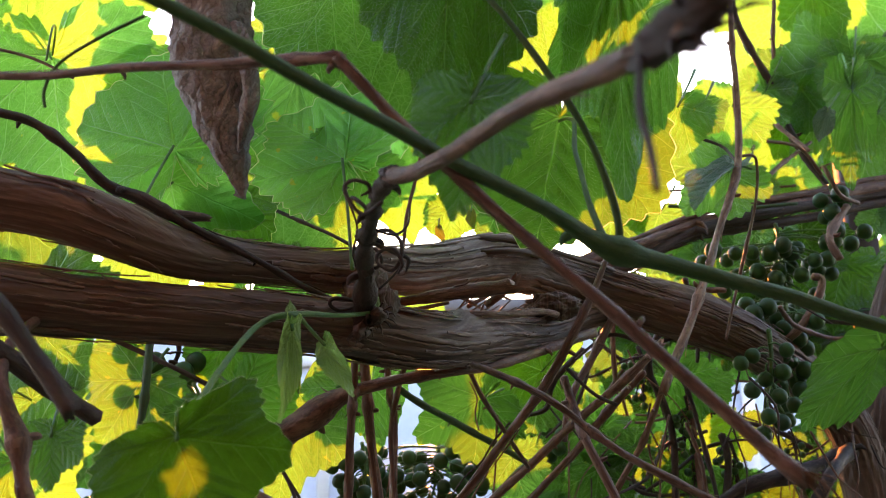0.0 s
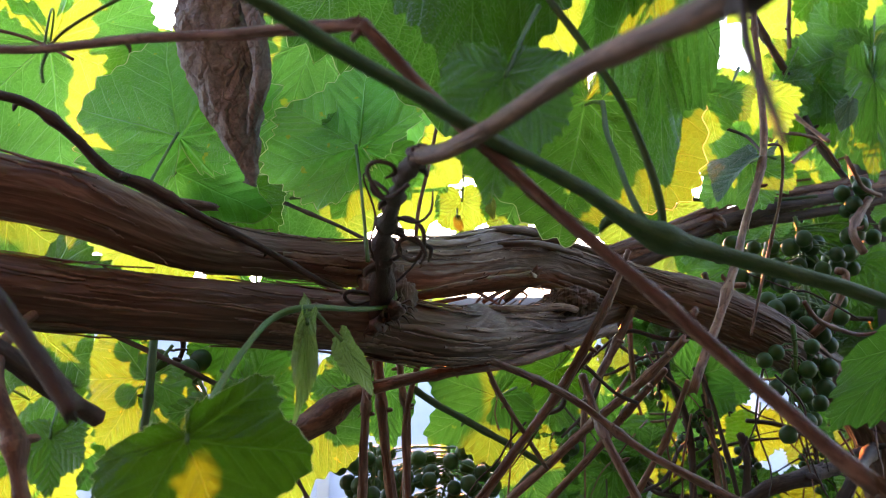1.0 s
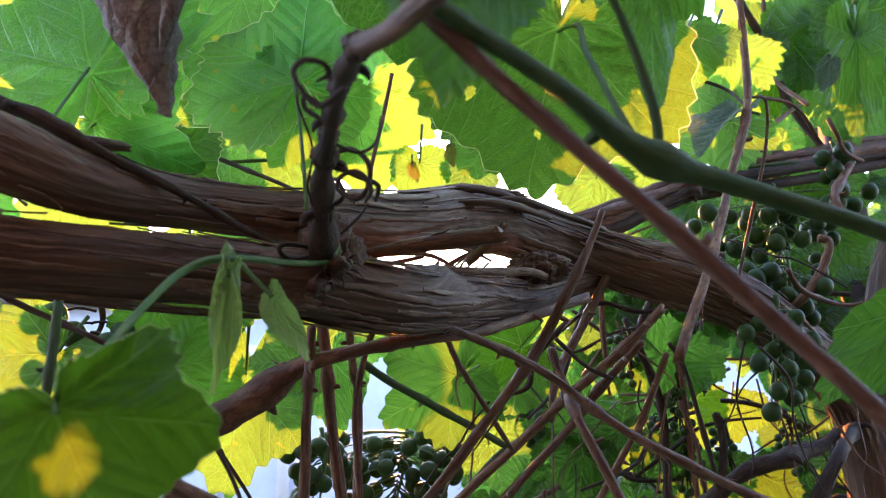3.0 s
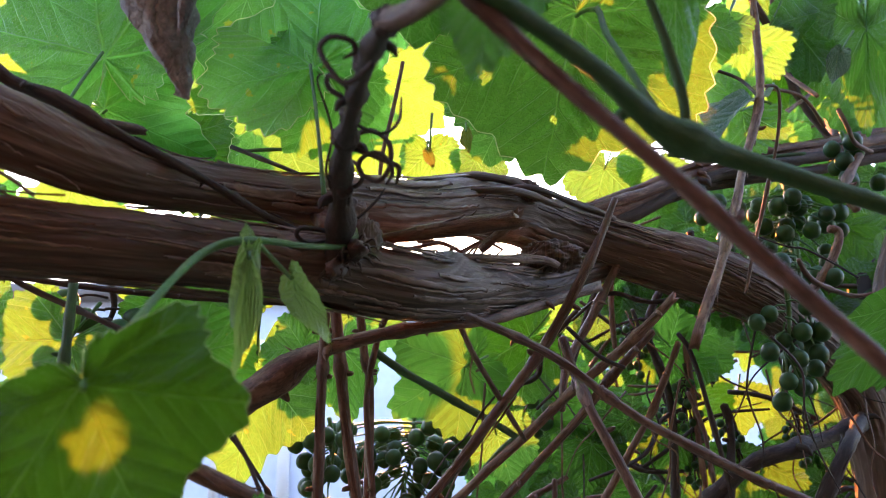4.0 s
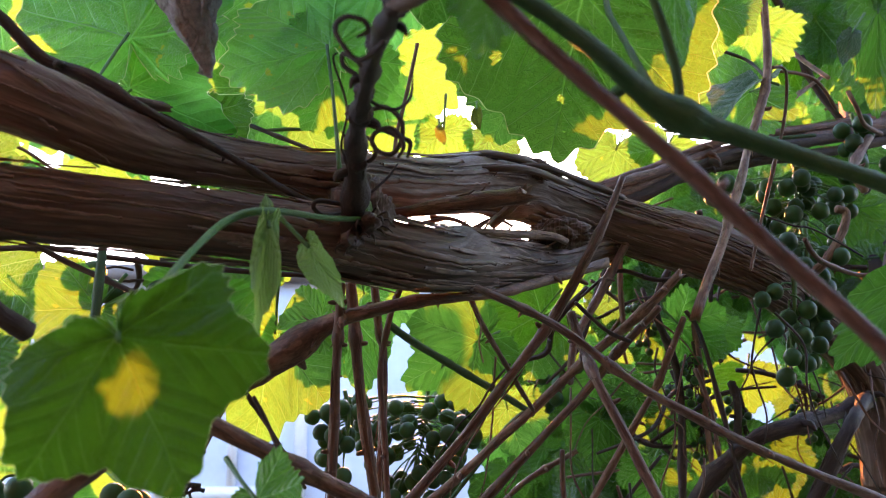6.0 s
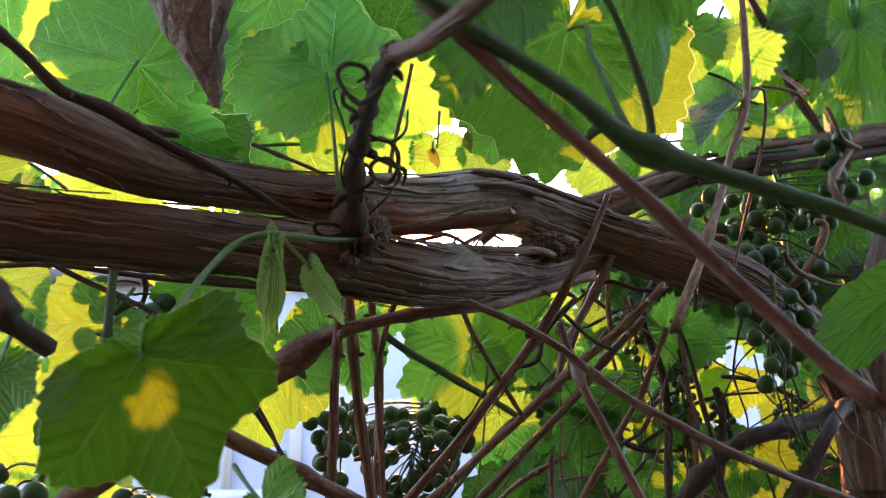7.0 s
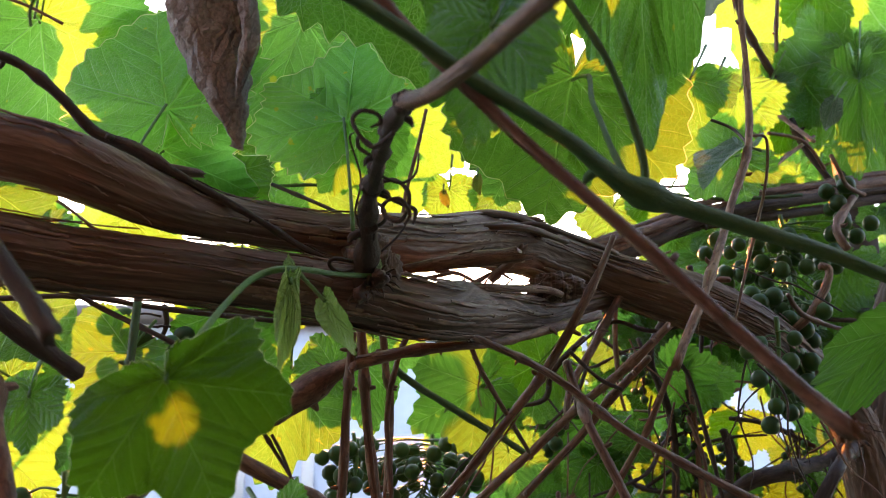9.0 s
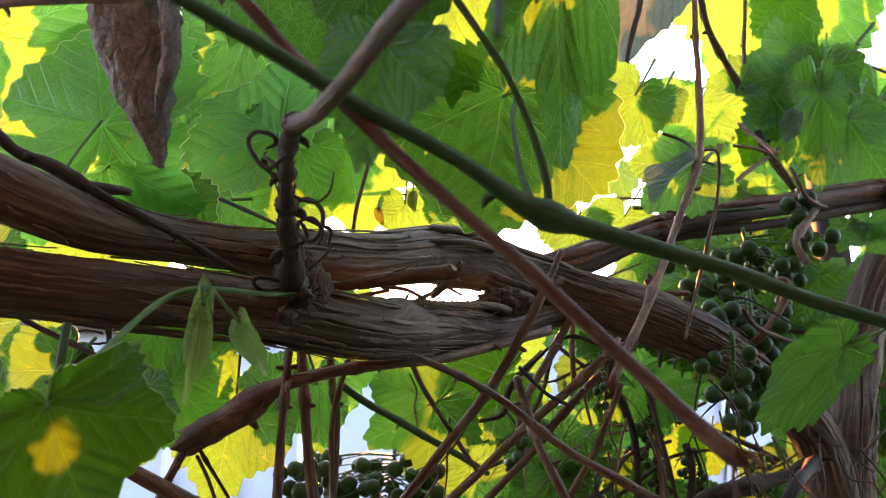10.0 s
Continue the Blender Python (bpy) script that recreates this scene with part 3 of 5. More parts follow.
main = [(0.420, 0.84, -0.03), (0.412, 0.83, 0.5), (0.418, 0.835, 1.1), (0.405, 0.822, 1.58), (0.412, 0.826, 1.68), (0.423, 0.834, 1.74), (0.433, 0.840, 1.784), (0.444, 0.850, 1.817), (0.463, 0.860, 1.863), (0.478, 0.860, 1.908), (0.500, 0.860, 1.952)]
main_r = [0.038, 0.032, 0.030, 0.0265, 0.0255, 0.0245, 0.0240, 0.0235, 0.0215, 0.0195, 0.0180]
ARMS = {}
for nm, pts, rad, sd in (("upper_arm", upper, upper_r, 1.0), ("lower_arm", lower, lower_r, 4.0), ("stem", main, main_r, 8.0)):
    bm = tube(bmesh.new(), local(trunk, pts), rad, sides=96, per=26, rough=0.03, seed=sd, ridge=0.085, ridges=17, twist=5.0, lumps=0.12,
              knots=((0.44, 0.16), (0.62, 0.12)) if nm == "upper_arm" else ((0.55, 0.18),), wob=0.002)
    ARMS[nm] = part(nm, bm, BARK, trunk)


def burl(at, size, seed, label):
    """A knotty swelling of the bark."""
    bm = bmesh.new()
    bmesh.ops.create_icosphere(bm, subdivisions=5, radius=1.0)
    uvl = bm.loops.layers.uv.verify()
    for v in bm.verts:
        d = v.co.copy()
        e = d + Vector((seed, 0, 0))
        v.co = Vector((d.x * size[0], d.y * size[1], d.z * size[2])) * (1 + 0.28 * noise.noise(e * 2.3) - 0.30 * abs(noise.noise(e * 5.0)) + 0.12 * noise.noise(e * 11))
    for f in bm.faces:
        for lp in f.loops:
            lp[uvl].uv = (lp.vert.co.x * 1.5, lp.vert.co.z)
    part("burl", bm, BARK, trunk, label).location = Vector(at) - trunk.location


burl((-0.015, 0.446, 1.810), (0.0150, 0.0125, 0.0205), 0, "dark knotty swelling where the spur grows out")
burl((0.097, 0.590, 1.840), (0.020, 0.012, 0.010), 3, "curled lip of bark beside the gap")
burl((0.068, 0.600, 1.884), (0.030, 0.013, 0.009), 5, "flaky swelling of bark")
burl((0.027, 0.560, 1.868), (0.026, 0.012, 0.006), 7, "flaky swelling of bark")
fray(trunk, Vector((-0.009, 0.428, 1.802)) - trunk.location, (0.3, -1, -0.2), 0.0050, 20, 0.014, BARK, 7)
fray(trunk, Vector((-0.016, 0.428, 1.795)) - trunk.location, (-0.2, -1, -0.5), 0.0042, 14, 0.012, BARK, 8)


def bark_strips(arm, centre, radii, count, lo, hi, seed, broad=1.0):
    """Loose fibrous strips of bark along an arm, lifting at their ends."""
    rnd = random.Random(seed)
    path = frames_along(spline(centre, radii, 26))
    n = len(path)
    for _ in range(count):
        i0 = int(rnd.uniform(lo, hi) * n)
        ln = rnd.randint(14, 62)
        an = rnd.uniform(0, math.tau)
        wid = rnd.choice((rnd.uniform(0.0003, 0.0007), rnd.uniform(0.0005, 0.0012)))
        wid *= broad
        lift0, lift1 = rnd.choice((0.0, 0.0, 0.0004, 0.0008, 0.0016)), rnd.choice((0.0, 0.0, 0.0004, 0.0010, 0.0022))
        bm = bmesh.new()
        uvl = bm.loops.layers.uv.verify()
        rows = []
        for k in range(ln):
            p, r, s, u = path[min(i0 + k, n - 1)]
            f = k / (ln - 1)
            d = (path[min(i0 + k + 1, n - 1)][0] - path[min(max(i0 + k - 1, 0), n - 2)][0]).normalized()
            a = an + f * rnd.uniform(0.0, 0.06) + 0.07 * noise.noise((k * 0.10, seed, an)) + f * 0.10
            out = s * math.cos(a) + u * math.sin(a)
            rad = r * 1.06 + 0.0004 + lift0 * (1 - f) ** 5 + lift1 * f ** 5
            w = wid * (0.35 + math.sin(math.pi * min(max(f, 0.04), 0.96)) ** 0.5) * (1 + 0.3 * noise.noise((k * 0.5, an, 2)))
            t = out.cross(d).normalized()
            c = p + out * rad
            rows.append([bm.verts.new(c + t * w * q + out * h) for q, h in ((-1, -0.0003), (-0.4, 0.0002), (0.5, 0.0003), (1, -0.0002), (0.4, -0.0003), (-0.5, -0.0004))])
        for k in range(ln - 1):
            for j in range(6):
                f = bm.faces.new((rows[k][j], rows[k][(j + 1) % 6], rows[k + 1][(j + 1) % 6], rows[k + 1][j]))
                for lp, (jj, kk) in zip(f.loops, ((j, k), (j + 1, k), (j + 1, k + 1), (j, k + 1))):
                    lp[uvl].uv = (jj * wid * 0.5, kk * 0.004 + an)
        bm.faces.new(rows[0])
        bm.faces.new(rows[-1][::-1])
        part("bark_strip", bm, BARK_STRIP, arm)


for nm, line, line_r, seed in (("upper_arm", upper, upper_r, 11), ("lower_arm", lower, lower_r, 21)):
    for count, lo, hi, broad in ((34, 0.02, 0.34, 0.8), (90, 0.32, 0.92, 1.0), (26, 0.30, 0.85, 2.1), (60, 0.42, 0.80, 1.3)):
        seed += 1
        bark_strips(ARMS[nm], local(trunk, line), line_r, count, lo, hi, seed, broad)
bark_strips(ARMS["stem"], local(trunk, main), main_r, 30, 0.30, 0.92, 13)

# ---------------------------------------------------------------- canes close to the eye
spur = cane([(-0.017, 0.432, 1.799), (-0.014, 0.420, 1.811), (-0.011, 0.390, 1.823), (-0.005, 0.350, 1.824), (0.002, 0.310, 1.824), (0.009, 0.282, 1.821)], [0.0045, 0.0041, 0.0035, 0.0027, 0.0025, 0.0027],
     "dark knotty spur cane rising from the trunk", DARKCANE, gap=0.03, swell=0.5, rough=0.15)
for q, r in (((0.009, 0.283, 1.821), 0.0042), ((0.002, 0.312, 1.825), 0.0036), ((-0.005, 0.348, 1.825), 0.0036), ((-0.008, 0.365, 1.824), 0.0046), ((-0.011, 0.400, 1.818), 0.0036), ((-0.015, 0.424, 1.809), 0.0048), ((-0.018, 0.430, 1.803), 0.0040)):
    bm = bmesh.new()
    bmesh.ops.create_icosphere(bm, subdivisions=4, radius=r)
    for v in bm.verts:
        v.co *= 1 + 0.35 * noise.noise(v.co * 420 + Vector(q) * 90) - 0.35 * abs(noise.noise(v.co * 900 + Vector(q) * 50))
    knot = part("knot", bm, DARKCANE, spur)
    knot.location = q
torn = cane([(0.009, 0.282, 1.821), (0.020, 0.262, 1.8155), (0.050, 0.190, 1.804), (0.066, 0.156, 1.798), (0.0702, 0.1472, 1.7972)], [0.0030, 0.0025, 0.0024, 0.0026, 0.0036],
     "smooth mauve-brown cane with a torn dark end", CANE, gap=0.2, ragged=True)
fray(torn, (0.0698, 0.148, 1.7972), (0.42, -0.85, 0.0), 0.0044, 26, 0.013, DARKCANE, 3)
torn = cane([(-0.22, 0.300, 1.868), (-0.134, 0.292, 1.864), (-0.06, 0.272, 1.856), (-0.012, 0.2555, 1.8497), (-0.006, 0.254, 1.8485), (-0.002, 0.2548, 1.8445), (0.027, 0.267, 1.818), (0.075, 0.277, 1.778), (0.115, 0.285, 1.743), (0.136, 0.289, 1.725)],
     [0.0014, 0.0015, 0.0016, 0.0019, 0.0025, 0.0019, 0.0019, 0.0020, 0.0023, 0.0028], "reddish brown cane with a bent joint and torn end", REDCANE, gap=0.12, ragged=True)
fray(torn, (0.137, 0.289, 1.7245), (0.75, 0.15, -0.6), 0.0025, 22, 0.016, GREYCANE, 5)
cane([(-0.075, 0.170, 1.842), (-0.045, 0.196, 1.836), (0.019, 0.253, 1.821), (0.060, 0.289, 1.812), (0.089, 0.316, 1.804), (0.140, 0.337, 1.797), (0.206, 0.362, 1.785), (0.30, 0.395, 1.77)],
     [0.0020, 0.0020, 0.0022, 0.0024, 0.0040, 0.0028, 0.0027, 0.0026], "thick green vine shoot with a swollen joint", GREENSTEM, gap=0.4)
cane([(0.089, 0.316, 1.804), (0.090, 0.315, 1.813), (0.086, 0.312, 1.828), (0.077, 0.305, 1.848), (0.064, 0.300, 1.867), (0.049, 0.300, 1.890), (0.031, 0.300, 1.913)], [0.0022, 0.0016, 0.0014, 0.0013, 0.0013, 0.0012, 0.0012], "slim green side shoot of the vine", GREENSTEM, gap=0.3)
cane([(0.086, 0.316, 1.806), (0.082, 0.330, 1.828), (0.083, 0.360, 1.858), (0.088, 0.400, 1.894)], [0.0016, 0.0012, 0.0011, 0.0012], "slim green stalk of a leaf", GREENSTEM, gap=0.3)
cane([(-0.188, 0.360, 1.883), (-0.174, 0.362, 1.881), (-0.162, 0.370, 1.879), (-0.147, 0.380, 1.869), (-0.134, 0.390, 1.857), (-0.118, 0.392, 1.8505), (-0.096, 0.395, 1.8395), (-0.072, 0.408, 1.829), (-0.047, 0.425, 1.818), (-0.025, 0.438, 1.809)],
     [0.0022, 0.0022, 0.0022, 0.0023, 0.0026, 0.0033, 0.0022, 0.0017, 0.0016, 0.0013], "thin brown cane lying along the trunk", DARKCANE, gap=0.06)
cane([(-0.150, 0.262, 1.822), (-0.122, 0.258, 1.793), (-0.099, 0.256, 1.768), (-0.085, 0.255, 1.752), (-0.0765, 0.255, 1.742)], [0.0026, 0.0027, 0.0028, 0.0026, 0.0030], "dark broken stub of a cane", DARKCANE, ragged=True, gap=0.3)
cane([(-0.1505, 0.374, 1.790), (-0.1480, 0.352, 1.775), (-0.143, 0.340, 1.758), (-0.1345, 0.340, 1.737), (-0.130, 0.338, 1.723), (-0.119, 0.335, 1.694), (-0.110, 0.333, 1.668)], [0.0022, 0.0023, 0.0025, 0.0034, 0.0029, 0.0031, 0.0031], "brown cane with a knot hanging beside the leaves", CANE, gap=0.12)
cane([(-0.165, 0.335, 1.784), (-0.149, 0.345, 1.772), (-0.136, 0.360, 1.760), (-0.120, 0.375, 1.748)], [0.0040, 0.0039, 0.0041, 0.0039], "dark weathered cane with a cut end", DARKCANE, gap=0.1)
cane([(-0.080, 0.400, 1.728), (-0.050, 0.410, 1.711), (-0.025, 0.420, 1.698), (0.018, 0.430, 1.678)], [0.0034, 0.0034, 0.0034, 0.0034], "brown cane slanting below the trunk", CANE, gap=0.09)
cane([(-0.084, 0.522, 1.750), (-0.073, 0.530, 1.730), (-0.060, 0.535, 1.709), (-0.048, 0.540, 1.690)], [0.0009, 0.0011, 0.0009, 0.0009], "thin knotty twig under the trunk", DARKCANE, gap=0.025, swell=0.9)
cane([(-0.082, 0.524, 1.745), (-0.096, 0.530, 1.720), (-0.112, 0.540, 1.690)], [0.0026, 0.0025, 0.0025], "brown cane slanting down behind the leaves", CANE, gap=0.08)
cane([(-0.117, 0.370, 1.683), (-0.104, 0.375, 1.697), (-0.090, 0.380, 1.710), (-0.083, 0.390, 1.725)], [0.0067, 0.0058, 0.0049, 0.0041], "thick brown cane low beside the leaves", CANE, gap=0.1)

# ---------------------------------------------------------------- canes round and under the trunk
cane([(0.126, 0.600, 1.824), (0.086, 0.560, 1.805), (0.048, 0.520, 1.789), (0.009, 0.500, 1.781), (-0.020, 0.505, 1.7755), (-0.040, 0.512, 1.7690), (-0.058, 0.518, 1.7580), (-0.080, 0.522, 1.7450)], [0.0031, 0.0029, 0.0027, 0.0028, 0.0036, 0.0056, 0.0078, 0.0082], "brown cane running under the trunk, its end thick and broken", CANE, ragged=True)
cane([(0.131, 0.560, 1.867), (0.108, 0.560, 1.819), (0.093, 0.565, 1.792), (0.056, 0.570, 1.741), (-0.024, 0.580, 1.646)], [0.0018, 0.0029, 0.0029, 0.0029, 0.0029], "straight dark brown cane leaning across the trunk", CANE)
cane([(-0.004, 0.455, 1.795), (0.019, 0.480, 1.792), (0.044, 0.500, 1.786), (0.087, 0.515, 1.768), (0.126, 0.519, 1.740), (0.175, 0.530, 1.715), (0.230, 0.550, 1.694), (0.340, 0.580, 1.655)], [0.0018, 0.0019, 0.0020, 0.0022, 0.0022, 0.0023, 0.0024, 0.0025], "brown cane with a pruned joint", REDCANE)
cane([(0.172, 0.600, 1.816), (0.142, 0.610, 1.788), (0.118, 0.630, 1.768), (0.086, 0.660, 1.737), (-0.004, 0.740, 1.654)], [0.0026, 0.0029, 0.0030, 0.0029, 0.0031], "weathered grey cane with a dead tip", GREYCANE, ragged=True)
cane([(0.164, 0.620, 1.799), (0.140, 0.630, 1.774), (0.111, 0.640, 1.740), (0.031, 0.680, 1.655)], [0.0025, 0.0027, 0.0028, 0.0026], "dry brown cane among the lower canes", CANE)
cane([(0.155, 0.660, 1.853), (0.132, 0.655, 1.814), (0.114, 0.650, 1.780), (0.109, 0.650, 1.752)], [0.0029, 0.0029, 0.0026, 0.0023], "reddish cane hanging from the trunk", REDCANE)
cane([(0.106, 0.620, 1.795), (0.113, 0.620, 1.772), (0.120, 0.600, 1.745), (0.165, 0.600, 1.653)], [0.0031, 0.0031, 0.0031, 0.0031], "reddish brown cane low under the trunk", REDCANE)
cane([(0.173, 0.600, 1.789), (0.164, 0.610, 1.764), (0.151, 0.620, 1.735), (0.105, 0.640, 1.656)], [0.0019, 0.0022, 0.0022, 0.0022], "thin grey-brown cane under the trunk", GREYCANE)
cane([(-0.009, 0.600, 1.785), (0.007, 0.620, 1.776), (0.029, 0.650, 1.766), (0.064, 0.690, 1.750), (0.092, 0.720, 1.736)], [0.0024, 0.0025, 0.0026, 0.0025, 0.0022], "bright green shoot below the trunk", GREENSTEM, gap=0.09)
cane([(0.039, 0.530, 1.788), (0.046, 0.540, 1.775), (0.057, 0.560, 1.759), (0.078, 0.600, 1.733)], [0.0015, 0.0015, 0.0015, 0.0014], "thin brown twig under the trunk", CANE)
cane([(0.245, 0.600, 2.116), (0.238, 0.590, 2.031), (0.228, 0.571, 1.943), (0.202, 0.545, 1.884), (0.178, 0.515, 1.836), (0.142, 0.477, 1.770)], [0.0019, 0.0021, 0.0027, 0.0023, 0.0024, 0.0026],
     "pale dry hanging twig with a frayed end", GREYCANE, ragged=True, gap=0.1)
cane([(0.232, 0.575, 1.945), (0.243, 0.580, 1.944), (0.243, 0.590, 1.915), (0.232, 0.600, 1.868), (0.217, 0.600, 1.819)], [0.0011, 0.0011, 0.0011, 0.0012, 0.0009], "thin brown hanging dry twig", CANE, gap=0.1)
for pts, rr in ((((-0.028, 0.500, 1.790), (-0.029, 0.503, 1.768), (-0.030, 0.505, 1.743), (-0.031, 0.515, 1.648)), 9), (((-0.026, 0.530, 1.797), (-0.024, 0.535, 1.773), (-0.021, 0.540, 1.746), (-0.006, 0.560, 1.643)), 11),
                (((-0.017, 0.585, 1.806), (-0.015, 0.590, 1.781), (-0.011, 0.595, 1.751), (-0.018, 0.600, 1.638)), 9), (((-0.000, 0.570, 1.804), (-0.008, 0.575, 1.783), (-0.012, 0.580, 1.745), (-0.004, 0.580, 1.640)), 7)):
    cane(pts, rr * 0.00026, "brown cane hanging straight down under the trunk", CANE, gap=0.045, group="hanging canes")
cane([(-0.006, 0.470, 1.817), (0.020, 0.468, 1.821), (0.044, 0.466, 1.824), (0.061, 0.465, 1.826)], [0.0020, 0.0035, 0.0043, 0.0046], "short broken bark-covered spur", CANE, ragged=True, gap=0.2)
for pts, r in ((((0.006, 0.565, 1.869), (0.026, 0.560, 1.877), (0.049, 0.565, 1.882), (0.076, 0.580, 1.883), (0.099, 0.600, 1.882)), 7), (((0.019, 0.555, 1.864), (0.044, 0.550, 1.868), (0.074, 0.560, 1.871), (0.105, 0.600, 1.876)), 6), (((0.064, 0.575, 1.878), (0.087, 0.580, 1.880), (0.118, 0.610, 1.880), (0.148, 0.640, 1.879)), 6)):
    cane(pts, [r * 0.00020, r * 0.00034, r * 0.00036, r * 0.00034, r * 0.00022][:len(pts)], "loose strip of bark arching off the trunk", BARK, gap=0.5, rough=0.35, ragged=True, group="bark pieces")
cane([(0.028, 0.490, 1.8150), (0.056, 0.512, 1.8200), (0.082, 0.550, 1.8280), (0.098, 0.580, 1.8330)], [0.0014, 0.0021, 0.0024, 0.0022], "pale grey cane resting on the lower arm", GREYCANE, ragged=True, gap=0.2)
cane([(-0.016, 0.480, 1.815), (0.006, 0.490, 1.818), (0.026, 0.490, 1.822)], [0.0016, 0.0013, 0.0010], "thin dry twig on the trunk", CANE, gap=0.2, group="dry twigs")
for k in range(14):
    f = k / 13
    a = Vector((0.020 + 0.060 * f, 0.535 + 0.05 * f, 1.819 + 0.008 * f))
    b = a + Vector((0.018 + 0.010 * math.sin(k * 2.3), 0.006 * math.cos(k * 1.7), 0.014 + 0.008 * math.sin(k * 3.1)))
    cane([a, (a + b) / 2 + Vector((0, 0, 0.003 * math.sin(k * 4.0))), b], [0.0009, 0.0007, 0.0004], "frayed bark fibre across the gap", BARK_STRIP, gap=0.5, sides=6, group="bark fibres")
cane([(0.050, 0.520, 1.828), (0.060, 0.500, 1.832), (0.065, 0.490, 1.836)], [0.0025, 0.0031, 0.0025], "short snapped twig on the trunk", CANE, ragged=True, gap=0.2)
for k, (a, b) in enumerate((((0.016, 0.560, 1.842), (0.049, 0.580, 1.836)), ((0.027, 0.560, 1.846), (0.068, 0.600, 1.847)), ((0.038, 0.580, 1.838), (0.079, 0.620, 1.860)), ((0.009, 0.600, 1.877), (0.061, 0.640, 1.908)), ((0.011, 0.620, 1.885), (0.043, 0.620, 1.899)))):
    m = (Vector(a) + Vector(b)) / 2 + Vector((0, 0, 0.004))
    cane([a, m, b], [0.0016, 0.0014, 0.0009], "thin dry twig on the trunk", CANE, gap=0.2, group="dry twigs")
for pts, rr in ((((-0.236, 0.500, 1.806), (-0.183, 0.500, 1.808), (-0.145, 0.500, 1.804), (-0.094, 0.510, 1.800), (-0.038, 0.520, 1.798)), 6), (((-0.186, 0.490, 1.812), (-0.157, 0.500, 1.797), (-0.127, 0.500, 1.784), (-0.114, 0.520, 1.776)), 6),
                (((-0.086, 0.640, 1.828), (-0.122, 0.680, 1.812), (-0.151, 0.720, 1.789)), 10)):
    cane(pts, rr * 0.00025, "thin dark cane below the trunk", DARKCANE, gap=0.07, group="thin canes")
cane([(-0.136, 0.470, 1.803), (-0.132, 0.460, 1.777), (-0.131, 0.455, 1.752), (-0.132, 0.450, 1.722)], [0.0022, 0.0022, 0.0019, 0.0017], "dull green cane hanging below the trunk", GREENSTEM, gap=0.05)
cane([(-0.122, 0.600, 1.924), (-0.084, 0.580, 1.902), (-0.033, 0.560, 1.872)], [0.0014, 0.0013, 0.0013], "thin green-brown cane above the trunk", DARKCANE, gap=0.1)
cane([(-0.224, 0.720, 1.958), (-0.133, 0.720, 1.959), (-0.063, 0.720, 1.961), (0.026, 0.720, 1.966)], 0.0014, "thin green stem across the yellow leaves", GREENSTEM, gap=0.1)
cane([(-0.008, 0.600, 1.881), (-0.005, 0.600, 1.910), (0.002, 0.600, 1.946), (0.007, 0.600, 1.973)], 0.0013, "thin twig above the trunk", CANE, gap=0.1)
cane([(-0.337, 0.620, 1.972), (-0.271, 0.620, 1.969), (-0.230, 0.620, 1.966)], 0.0022, "green cane behind the leaves", GREENSTEM, gap=0.1)

cane([(-0.1390, 0.4050, 1.8540), (-0.1280, 0.4050, 1.8500), (-0.1140, 0.4120, 1.8500), (-0.0960, 0.4250, 1.8520)], [0.0012, 0.0030, 0.0034, 0.0020], "strip of bark lying between the two arms", BARK, gap=0.5, rough=0.3, ragged=True, group="bark pieces")

# ---------------------------------------------------------------- canes behind, towards the post
for k, (dy, rr, wv) in enumerate(((0, 15, 0), (14, 12, 6), (-12, 10, -8), (26, 10, 10), (-22, 7, 4))):
    pts = [Vector((0.114, 0.690, 1.883)), Vector((0.185, 0.720, 1.915)), Vector((0.254, 0.750, 1.950)), Vector((0.344, 0.780, 1.977)), Vector((0.456, 0.820, 2.009)), Vector((0.588, 0.860, 2.042))]
    pts = [p + Vector((0, 0.004 * math.sin(k * 2 + i), (dy + wv * math.sin(i * 1.3 + k)) * -0.00045)) for i, p in enumerate(pts)]
    cane(pts, [rr * 0.0004, rr * 0.00042, rr * 0.00045, rr * 0.00045, rr * 0.00045, rr * 0.00045], "dry brown cane in a bundle tied along the frame", DARKCANE if k % 2 else CANE, gap=0.12, group="bundled canes")
for pts, rr, mt in ((((0.324, 0.820, 2.242), (0.334, 0.830, 2.197), (0.368, 0.845, 2.135), (0.390, 0.850, 2.069), (0.422, 0.850, 2.013)), 0.0045, DARKCANE),
                    (((0.385, 0.845, 2.274), (0.378, 0.850, 2.192), (0.374, 0.850, 2.131)), 0.0028, CANE),
                    (((0.379, 0.850, 2.131), (0.413, 0.870, 2.177), (0.462, 0.900, 2.218), (0.517, 0.930, 2.231), (0.599, 0.970, 2.229)), 0.0026, DARKCANE),
                    (((0.327, 0.800, 2.095), (0.341, 0.780, 2.061), (0.357, 0.750, 2.020)), 0.0024, GREYCANE),
                    (((0.552, 0.900, 2.255), (0.475, 0.860, 2.165), (0.402, 0.800, 2.087)), 0.0026, GREENSTEM),
                    (((0.222, 0.740, 1.963), (0.280, 0.750, 1.964), (0.345, 0.760, 1.973)), 0.0020, GREENSTEM),
                    (((0.337, 0.800, 2.052), (0.379, 0.820, 2.053), (0.408, 0.840, 2.031)), 0.0022, CANE),
                    (((0.320, 0.780, 1.999), (0.372, 0.820, 2.045), (0.400, 0.840, 2.068)), 0.0022, CANE)):
    cane(pts, rr * 0.8, "thin brown cane among the back leaves", mt, gap=0.09, group="back canes")
